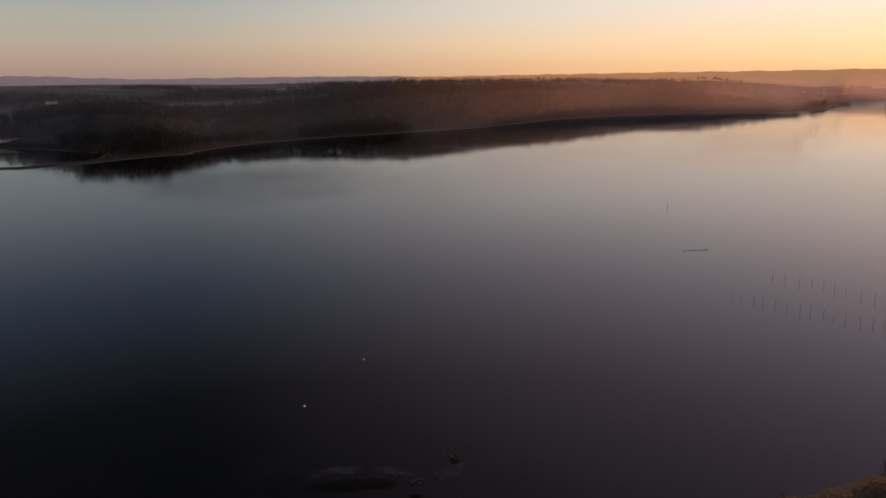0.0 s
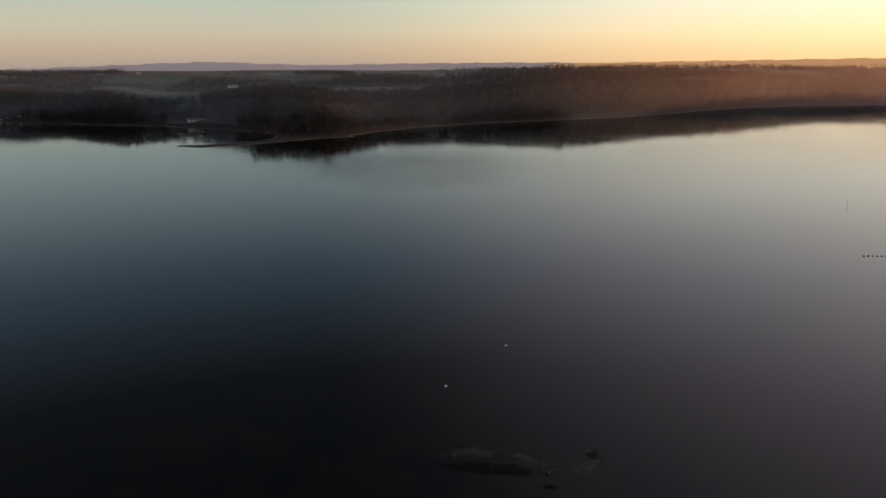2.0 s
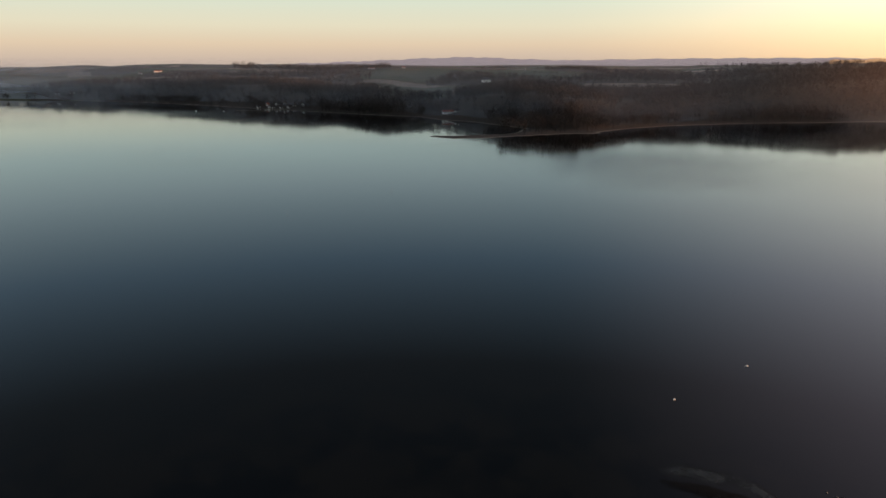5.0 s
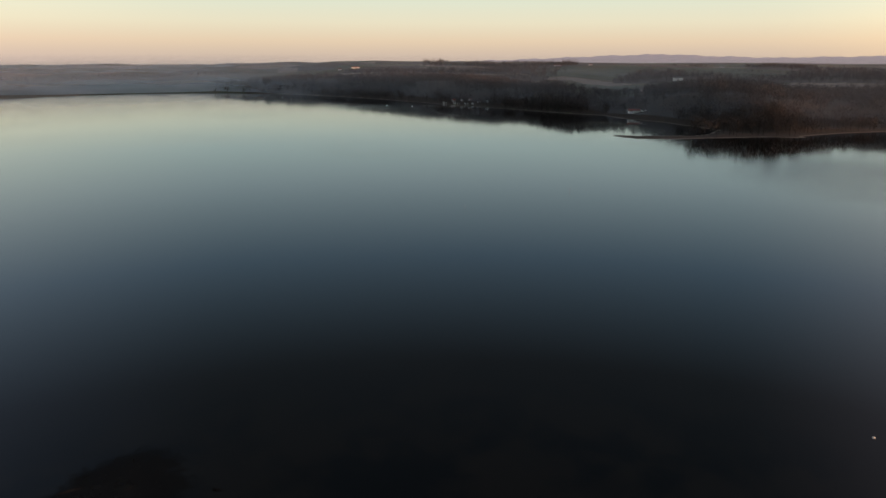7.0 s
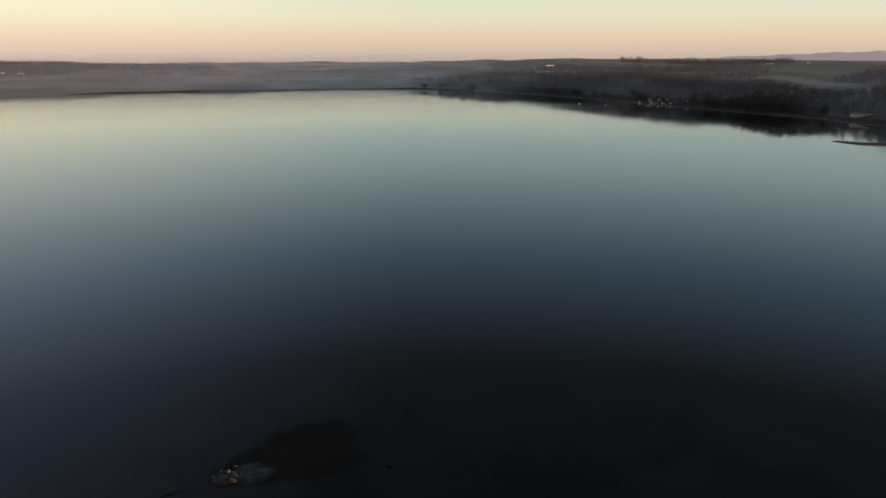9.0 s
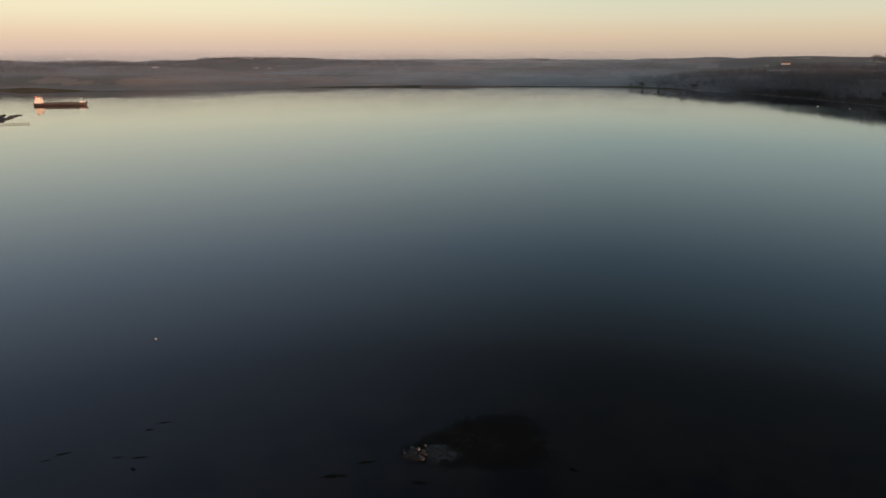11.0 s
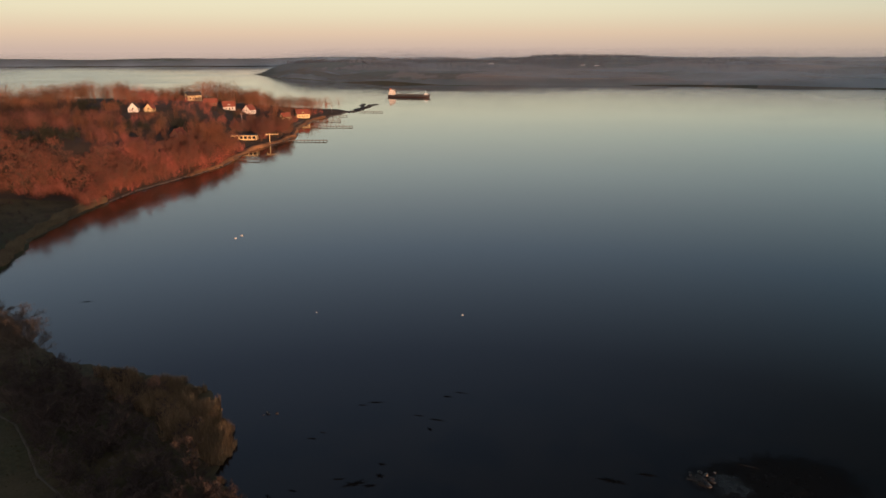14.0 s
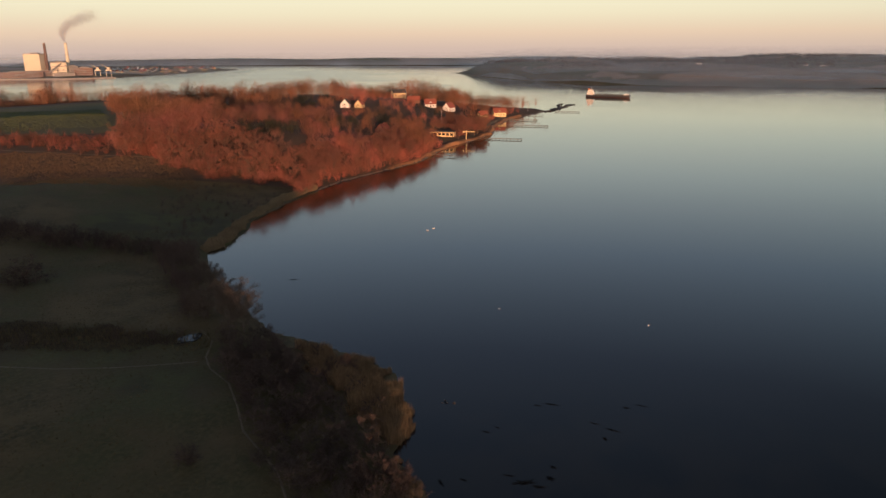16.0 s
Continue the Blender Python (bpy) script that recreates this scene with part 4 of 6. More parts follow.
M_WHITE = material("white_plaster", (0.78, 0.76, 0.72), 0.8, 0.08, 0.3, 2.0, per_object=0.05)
M_YELLOW = material("yellow_plaster", (0.70, 0.55, 0.30), 0.8, 0.1, 0.3, 2.0)
M_TILE = material("red_roof_tiles", (0.30, 0.09, 0.06), 0.8, 0.25, 0.3, 3.0, 0.2, per_object=0.15)
M_SLATE = material("dark_roof", (0.07, 0.065, 0.065), 0.8, 0.25, 0.3, 3.0, 0.2, per_object=0.15)
M_PANE = material("window_glass", (0.02, 0.022, 0.025), 0.08, 0.1, 1.0, 4.0)
M_WOOD = material("weathered_timber", (0.20, 0.16, 0.12), 0.85, 0.3, 0.5, 5.0, 0.3)
M_DARKWOOD = material("wet_dark_timber", (0.05, 0.042, 0.035), 0.8, 0.3, 0.5, 5.0, 0.3)
M_STONE = material("granite_boulder", (0.16, 0.145, 0.13), 0.85, 0.35, 0.6, 4.0, 0.4, per_object=0.3)
M_WET = material("wet_dark_stone", (0.035, 0.032, 0.032), 0.5, 0.35, 0.6, 4.0, 0.4)
M_HULL = material("ship_hull_paint", (0.045, 0.05, 0.06), 0.5, 0.25, 0.1, 1.0)
M_BOOT = material("red_boot_topping", (0.11, 0.035, 0.028), 0.6, 0.3, 0.1, 1.0)
M_SHIP = material("white_ship_paint", (0.80, 0.78, 0.74), 0.5, 0.1, 0.2, 1.5)
M_HATCH = material("hatch_cover_paint", (0.10, 0.12, 0.12), 0.6, 0.25, 0.1, 1.0)
M_ORANGE = material("orange_paint", (0.60, 0.20, 0.04), 0.6, 0.2, 0.3, 2.0)
M_CONCRETE = material("concrete", (0.36, 0.34, 0.31), 0.85, 0.15, 0.02, 0.4)
M_CLAD = material("pale_cladding", (0.66, 0.60, 0.46), 0.7, 0.08, 0.02, 0.3)
M_BRICK = material("red_brick", (0.26, 0.12, 0.08), 0.9, 0.2, 0.1, 1.0)
M_STEEL = material("painted_steel", (0.22, 0.21, 0.20), 0.6, 0.25, 0.2, 1.0)
M_PERCH = material("tarred_pole", (0.03, 0.027, 0.025), 0.8, 0.3, 0.5, 3.0)
M_WEED = material("washed_up_weed", (0.007, 0.007, 0.007), 0.9, 0.5, 0.5, 4.0, 0.5, gloss=0.15)
M_MUD = material("pale_sandbar", (0.065, 0.06, 0.053), 0.8, 0.4, 0.5, 3.0, 0.3, gloss=0.2)
def awash(m):
    """Thins a material out towards the rim of a bank, where the water closes over it."""
    nodes, links = m.node_tree.nodes, m.node_tree.links
    at = nodes.new("ShaderNodeAttribute")
    at.attribute_name = "cover"
    tc = nodes.new("ShaderNodeTexCoord")
    n = nodes.new("ShaderNodeTexNoise")
    n.inputs["Scale"].default_value, n.inputs["Detail"].default_value = 0.55, 5
    links.new(tc.outputs["Object"], n.inputs["Vector"])
    frayed = nodes.new("ShaderNodeMath")
    frayed.operation = "MULTIPLY_ADD"
    links.new(n.outputs["Fac"], frayed.inputs[0])
    frayed.inputs[1].default_value = 1.3
    links.new(at.outputs["Fac"], frayed.inputs[2])
    shown = nodes.new("ShaderNodeMapRange")
    shown.interpolation_type = "SMOOTHSTEP"
    shown.inputs["From Min"].default_value, shown.inputs["From Max"].default_value = 0.55, 1.75
    links.new(frayed.outputs[0], shown.inputs["Value"])
    clear, mixed = nodes.new("ShaderNodeBsdfTransparent"), nodes.new("ShaderNodeMixShader")
    links.new(shown.outputs["Result"], mixed.inputs[0])
    links.new(clear.outputs[0], mixed.inputs[1])
    links.new(nodes["Principled BSDF"].outputs[0], mixed.inputs[2])
    links.new(mixed.outputs[0], nodes["Material Output"].inputs["Surface"])


awash(M_WEED)
awash(M_MUD)
M_TRACK = material("worn_track", (0.15, 0.125, 0.085), 0.95, 0.3, 0.2, 2.0, 0.3)
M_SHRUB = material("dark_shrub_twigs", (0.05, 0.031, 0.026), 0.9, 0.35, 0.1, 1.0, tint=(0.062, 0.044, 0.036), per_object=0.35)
M_GREYTWIG = material("grey_tree_twigs", (0.10, 0.078, 0.06), 0.9, 0.3, 0.1, 1.0, tint=(0.07, 0.05, 0.036), per_object=0.25)


# ---------------------------------------------------------------- houses
def house(at, turn, length, depth, eaves, ridge, wall_mat, roof_mat, label, windows=4, chimney=True, dormer=False, name="house", group=""):
    """A gabled house: walls, roof, chimney, door and windows with frames."""
    ob = new(name)
    x, y = at
    ob.matrix_basis = pose(x, y, lie_at(x, y) - 0.3, 0, 0, turn)
    tagged(ob, label, "house", group)
    l, d = length / 2, depth / 2
    bm = bmesh.new()
    pts = [(-d, 0), (d, 0), (d, eaves), (0, ridge - 0.25), (-d, eaves)]
    ends = [[bm.verts.new((sx * l, py, pz)) for py, pz in pts] for sx in (-1, 1)]
    bm.faces.new(ends[0])
    bm.faces.new(ends[1][::-1])
    for k in range(5):
        bm.faces.new((ends[0][k], ends[1][k], ends[1][(k + 1) % 5], ends[0][(k + 1) % 5]))
    bmesh.ops.recalc_face_normals(bm, faces=bm.faces)
    part("wall", bm, wall_mat, ob)
    bm = bmesh.new()
    o, t = 0.45, 0.28
    slope = (ridge - eaves) / d
    prof = [(-d - o, eaves - o * slope), (0, ridge), (d + o, eaves - o * slope), (d + o, eaves - o * slope + t), (0, ridge + t), (-d - o, eaves - o * slope + t)]
    ends = [[bm.verts.new((sx * (l + o), py, pz)) for py, pz in prof] for sx in (-1, 1)]
    for k in range(6):
        bm.faces.new((ends[0][k], ends[1][k], ends[1][(k + 1) % 6], ends[0][(k + 1) % 6]))
    for e in ends:
        bm.faces.new((e[0], e[1], e[4], e[5]))
        bm.faces.new((e[1], e[2], e[3], e[4]))
    bmesh.ops.recalc_face_normals(bm, faces=bm.faces)
    roof = part("roof", bm, roof_mat, ob)
    if chimney:
        part("chimney", boxes((l * 0.4 - 0.4, l * 0.4 + 0.4, -0.4, 0.4, ridge - 0.9, ridge + 1.1)), M_BRICK, roof)
    if dormer:
        part("dormer", boxes((-1.1, 1.1, -d * 0.85, -d * 0.2, eaves + 0.4, eaves + 2.0)), wall_mat, roof)
        part("dormer_window", boxes((-0.7, 0.7, -d * 0.85 - 0.04, -d * 0.85 + 0.02, eaves + 0.7, eaves + 1.7)), M_PANE, roof)
    pane = None
    step_x = length / (windows + 1)
    for sy in (-1, 1):
        for k in range(windows):
            cx = -l + step_x * (k + 1)
            m = pose(cx, sy * (d + 0.03), eaves * 0.52)
            if pane is None:
                pane = part("window", boxes((-0.5, 0.5, -0.04, 0.04, -0.6, 0.6)), M_PANE, ob, "dark glass window")
                pane.matrix_basis = m
            else:
                shared("window", pane, ob, m)
    for sx in (-1, 1):
        shared("window", pane, ob, pose(sx * (l + 0.03), 0, eaves * 0.9, 0, 0, 90))
    part("door", boxes((-0.45, 0.45, -d - 0.06, -d + 0.02, 0.2, 2.3)), M_WOOD, ob)
    return ob


def at_bearing(az, d):
    return tuple(bearing(az, d)[:2])


def facing(az):
    """The turn that sets a house's long side square to the line of sight."""
    return az


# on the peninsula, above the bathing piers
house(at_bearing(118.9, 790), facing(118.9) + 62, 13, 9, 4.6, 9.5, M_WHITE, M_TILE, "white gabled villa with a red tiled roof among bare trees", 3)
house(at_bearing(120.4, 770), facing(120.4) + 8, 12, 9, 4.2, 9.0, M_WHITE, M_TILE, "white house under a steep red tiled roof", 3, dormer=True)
house(at_bearing(121.7, 765), facing(121.7) - 5, 13, 8, 3.4, 7.0, M_BRICK, M_TILE, "long brick house with a red tiled roof", 5)
house(at_bearing(122.9, 820), facing(122.9) + 20, 15, 9, 6.6, 9.8, M_YELLOW, M_SLATE, "pale yellow villa on the crest of the wood", 4)
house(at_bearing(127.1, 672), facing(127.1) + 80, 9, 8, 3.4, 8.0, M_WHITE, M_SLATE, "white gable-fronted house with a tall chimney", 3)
house(at_bearing(126.0, 672), facing(126.0) + 70, 8, 7, 3.2, 7.2, M_YELLOW, M_TILE, "cream gabled house between russet trees", 3)
house(at_bearing(114.9, 850), facing(114.9) + 15, 15, 10, 5.2, 10.0, M_YELLOW, M_TILE, "large yellow house with a red roof near the point", 4, dormer=True)
house(at_bearing(116.2, 815), facing(116.2) + 25, 10, 8, 3.5, 7.5, M_YELLOW, M_TILE, "small yellow house beside the beach road", 3)
house(at_bearing(124.2, 597), facing(124.2) + 62, 12, 8, 3.6, 8.2, M_BRICK, M_TILE, "brick cottage with a red roof, half hidden by trees", 3)


def flat_house(at, turn, length, depth, height, label, name="beach_house", mat=M_YELLOW, bays=6, base=None):
    """A long low flat-roofed building with a row of windows."""
    ob = new(name)
    x, y = at
    ob.matrix_basis = pose(x, y, (lie_at(x, y) if base is None else base) - 0.3, 0, 0, turn)
    tagged(ob, label, "building")
    l, d = length / 2, depth / 2
    part("wall", boxes((-l, l, -d, d, 0, height)), mat, ob)
    part("roof", boxes((-l - 0.6, l + 0.6, -d - 0.6, d + 0.6, height, height + 0.35)), M_SLATE, ob)
    pane = None
    for k in range(bays):
        m = pose(-l + length * (k + 0.5) / bays, -d - 0.03, height * 0.55)
        if pane is None:
            pane = part("window", boxes((-length / bays * 0.36, length / bays * 0.36, -0.04, 0.04, -height * 0.25, height * 0.25)), M_PANE, ob)
            pane.matrix_basis = m
        else:
            shared("window", pane, ob, m)
    part("door", boxes((l - 1.6, l - 0.6, -d - 0.05, -d + 0.02, 0.2, 2.2)), M_WOOD, ob)
    return ob


flat_house(at_bearing(119.4, 640), 119.4 - 14, 22, 9, 4.2, "long low yellow beach house with a flat roof at the water")
flat_house(at_bearing(132.0, 960), 132, 72, 12, 9.5, "long flat-roofed apartment block behind the wood", "apartment_block", M_BRICK, 14)

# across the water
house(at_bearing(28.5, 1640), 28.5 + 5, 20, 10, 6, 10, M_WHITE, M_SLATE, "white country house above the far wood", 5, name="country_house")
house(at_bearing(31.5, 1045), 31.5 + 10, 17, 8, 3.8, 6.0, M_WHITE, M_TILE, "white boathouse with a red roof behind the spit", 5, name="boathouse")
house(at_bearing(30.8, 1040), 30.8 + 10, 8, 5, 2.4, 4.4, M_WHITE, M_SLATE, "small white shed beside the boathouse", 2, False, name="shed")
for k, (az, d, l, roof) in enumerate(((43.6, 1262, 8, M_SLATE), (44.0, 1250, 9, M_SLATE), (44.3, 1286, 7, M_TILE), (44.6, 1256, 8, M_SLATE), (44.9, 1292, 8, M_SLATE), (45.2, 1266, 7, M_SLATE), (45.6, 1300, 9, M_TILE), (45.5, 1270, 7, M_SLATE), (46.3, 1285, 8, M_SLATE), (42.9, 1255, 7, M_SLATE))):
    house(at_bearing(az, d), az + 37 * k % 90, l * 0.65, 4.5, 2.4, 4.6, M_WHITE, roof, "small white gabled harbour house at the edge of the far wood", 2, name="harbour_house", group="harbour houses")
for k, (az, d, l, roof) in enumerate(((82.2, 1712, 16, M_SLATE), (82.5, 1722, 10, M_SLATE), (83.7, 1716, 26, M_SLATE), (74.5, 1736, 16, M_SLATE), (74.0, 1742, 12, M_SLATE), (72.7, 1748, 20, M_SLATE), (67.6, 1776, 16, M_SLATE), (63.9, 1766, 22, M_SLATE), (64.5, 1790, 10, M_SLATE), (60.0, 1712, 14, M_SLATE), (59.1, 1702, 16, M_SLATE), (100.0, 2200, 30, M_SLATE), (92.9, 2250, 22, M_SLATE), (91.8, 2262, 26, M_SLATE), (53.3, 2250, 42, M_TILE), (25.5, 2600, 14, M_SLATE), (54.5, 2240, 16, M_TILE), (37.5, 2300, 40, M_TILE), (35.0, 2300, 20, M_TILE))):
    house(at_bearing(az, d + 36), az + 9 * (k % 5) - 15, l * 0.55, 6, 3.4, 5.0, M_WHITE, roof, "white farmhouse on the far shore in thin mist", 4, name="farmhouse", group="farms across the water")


# ---------------------------------------------------------------- bathing piers, crane, flagpoles
def pier(az0, d0, az1, d1, width, label, rail=False):
    a, b = bearing(az0, d0), bearing(az1, d1)
    ln = (b - a).length
    ob = new("bathing_pier")
    ob.matrix_basis = pose(a.x, a.y, 0, 0, 0, math.degrees(math.atan2(b.y - a.y, b.x - a.x)))
    tagged(ob, label, "pier", "bathing piers")
    w = width / 2
    n = max(3, int(ln / 3.2))
    plank = part("plank", boxes((-0.34, 0.34, -w, w, 1.15, 1.3)), M_WOOD, ob)
    plank.matrix_basis = pose(0.4, 0, 0)
    for k in range(1, int(ln / 0.8)):
        shared("plank", plank, ob, pose(0.4 + k * 0.8, 0, 0))
    for s in (-1, 1):
        part("beam", boxes((0, ln, s * (w - 0.2) - 0.1, s * (w - 0.2) + 0.1, 0.9, 1.14)), M_WOOD, ob)
    post = part("post", rod((0, 0, -2), (0, 0, 1.5), 0.16, 0.14), M_DARKWOOD, ob)
    post.matrix_basis = pose(1.0, w + 0.1, 0)
    for k in range(n):
        for s in (-1, 1):
            if k or s < 0:
                shared("post", post, ob, pose(1.0 + k * (ln - 1.2) / (n - 1), s * (w + 0.1), 0))
    part("head", boxes((ln - 2.4, ln, -w - 1.2, w + 1.2, 1.16, 1.34)), M_WOOD, ob, "wider timber head")
    if rail:
        part("ladder_rail", boxes((ln - 0.2, ln, -w, -w + 0.1, 1.3, 2.3), (ln - 0.2, ln, w - 0.1, w, 1.3, 2.3), (ln - 0.2, ln, -w, w, 2.22, 2.32)), M_STEEL, ob)


pier(110.5, 955, 108.6, 950, 1.8, "slender timber bathing pier by the stone mole", True)
pier(115.3, 778, 111.0, 768, 2.2, "longest timber bathing pier on thin posts")
pier(116.1, 656, 113.05, 650, 2.0, "timber bathing pier on thin posts in calm water")
pier(120.4, 552, 118.4, 542, 1.6, "short dark timber jetty near the wooded bank")
pier(114.2, 836, 111.9, 834, 1.5, "low narrow timber jetty off the beach")
pier(112.6, 900, 111.4, 898, 1.2, "tiny timber jetty near the point")
pier(44.6, 1200, 48.0, 1216, 3.0, "long pale jetty of the small far harbour")


def flagpole(az, d, h, label):
    x, y = at_bearing(az, d)
    ob = tagged(new("flagpole"), label, "flagpole")
    ob.matrix_basis = pose(x, y, lie_at(x, y))
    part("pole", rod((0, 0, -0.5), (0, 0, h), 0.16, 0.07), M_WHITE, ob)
    bm = bmesh.new()
    bmesh.ops.create_icosphere(bm, subdivisions=1, radius=0.2, matrix=Matrix.Translation((0, 0, h + 0.1)))
    part("knob", bm, M_ORANGE, ob)
    part("foot", boxes((-0.4, 0.4, -0.4, 0.4, -0.3, 0.5)), M_CONCRETE, ob)


flagpole(119.5, 690, 13, "white flagpole in the garden above the beach house")
flagpole(112.6, 930, 10, "white flagpole on the low point")


def slip_crane(az, d):
    x, y = at_bearing(az, d)
    ob = tagged(new("boat_crane"), "yellow steel boat crane with a level jib on the bank", "crane")
    ob.matrix_basis = pose(x, y, lie_at(x, y), 0, 0, az - 12)
    part("column", boxes((-0.3, 0.3, -0.3, 0.3, -0.5, 9.5), (-0.9, 0.9, -0.9, 0.9, -0.5, 0.4)), M_YELLOW, ob)
    part("jib", boxes((-3.2, 7.8, -0.22, 0.22, 8.2, 8.8), (-3.2, -1.8, -0.5, 0.5, 7.6, 8.8)), M_YELLOW, ob)
    part("stay", rod((0, 0, 9.5), (6.5, 0, 8.8), 0.07, 0.07), M_STEEL, ob)
    part("hook_rope", rod((7.3, 0, 8.2), (7.3, 0, 4.5), 0.05, 0.05), M_STEEL, ob)


slip_crane(117.5, 640)


# ---------------------------------------------------------------- stone mole and boulders
def boulder_mesh(seed):
    r = random.Random(seed)
    bm = bmesh.new()
    bmesh.ops.create_icosphere(bm, subdivisions=1, radius=1.0)
    for v in bm.verts:
        v.co *= r.uniform(0.72, 1.15)
        v.co.z *= 0.7
    me = bpy.data.meshes.new("boulder")
    bm.to_mesh(me)
    bm.free()
    return me


BOULDERS = [boulder_mesh(70 + k) for k in range(5)]
for me in BOULDERS:
    me.materials.append(M_WET)
mole = tagged(new("stone_mole"), "low dark curved mole of piled stones off the point", "breakwater")
r = random.Random(5)
line = [bearing(*p) for p in ((111.2, 955), (110.6, 985), (110.3, 1010), (109.9, 1035), (109.7, 1060), (109.2, 1090))]
spur = [bearing(*p) for p in ((110.0, 1030), (110.3, 1065), (110.0, 1100))]
for pts, wide, count in ((line, 5.0, 190), (spur, 2.2, 50)):
    for _ in range(count):
        u = r.random() * (len(pts) - 1)
        k = min(int(u), len(pts) - 2)
        p = pts[k].lerp(pts[k + 1], u - k) + Vector((r.gauss(0, wide * 0.6), r.gauss(0, wide * 0.6), 0))
        ob = new("boulder", r.choice(BOULDERS))
        ob.parent = mole
        ob.matrix_basis = pose(p.x, p.y, r.uniform(-0.2, 0.4), r.uniform(0, 40), 0, r.uniform(0, 360)) @ Matrix.Diagonal((*[r.uniform(0.9, 1.9)] * 3, 1))
# boulders along the lit bank
r = random.Random(8)
for k in range(60):
    az = r.uniform(116.5, 130)
    d = float(np.interp(az, (116.8, 119.1, 121.2, 123.3, 125.6, 127.4, 129.3, 131.6), (651, 597, 525, 493, 467, 448, 422, 392))) + r.uniform(-2, 1)
    x, y = at_bearing(az, d)
    ob = tagged(new("shore_boulder", r.choice(BOULDERS)), "grey boulder at the foot of the wooded bank", "boulder", "shore boulders")
    ob.matrix_basis = pose(x, y, max(lie_at(x, y), -0.2), r.uniform(0, 40), 0, r.uniform(0, 360)) @ Matrix.Diagonal((*[r.uniform(0.4, 1.0)] * 3, 1))


# ---------------------------------------------------------------- cargo ship
def hull_mesh(stations, levels):
    """Skin lofted from stations (x, half beam, keel z, deck z); levels as fractions of the depth."""
    bm = bmesh.new()
    rows = []
    for x, hb, z0, z1, rake in stations:
        row = []
        for f in levels:
            w = hb * min(1.0, 0.72 + 0.6 * f)
            row.append((x + rake * f, w, z0 + (z1 - z0) * f))
        rows.append(row)
    left = [[bm.verts.new((x, w, z)) for x, w, z in r] for r in rows]
    right = [[bm.verts.new((x, -w, z)) for x, w, z in r] for r in rows]
    for a in range(len(rows) - 1):
        for k in range(len(levels) - 1):
            bm.faces.new((left[a][k], left[a][k + 1], left[a + 1][k + 1], left[a + 1][k]))
            bm.faces.new((right[a][k], right[a + 1][k], right[a + 1][k + 1], right[a][k + 1]))
        bm.faces.new((left[a][-1], right[a][-1], right[a + 1][-1], left[a + 1][-1]))
    for a, flip in ((0, 1), (len(rows) - 1, -1)):
        for k in range(len(levels) - 1):
            bm.faces.new((left[a][k], right[a][k], right[a][k + 1], left[a][k + 1])[::flip])
    bmesh.ops.recalc_face_normals(bm, faces=bm.faces)
    return bm


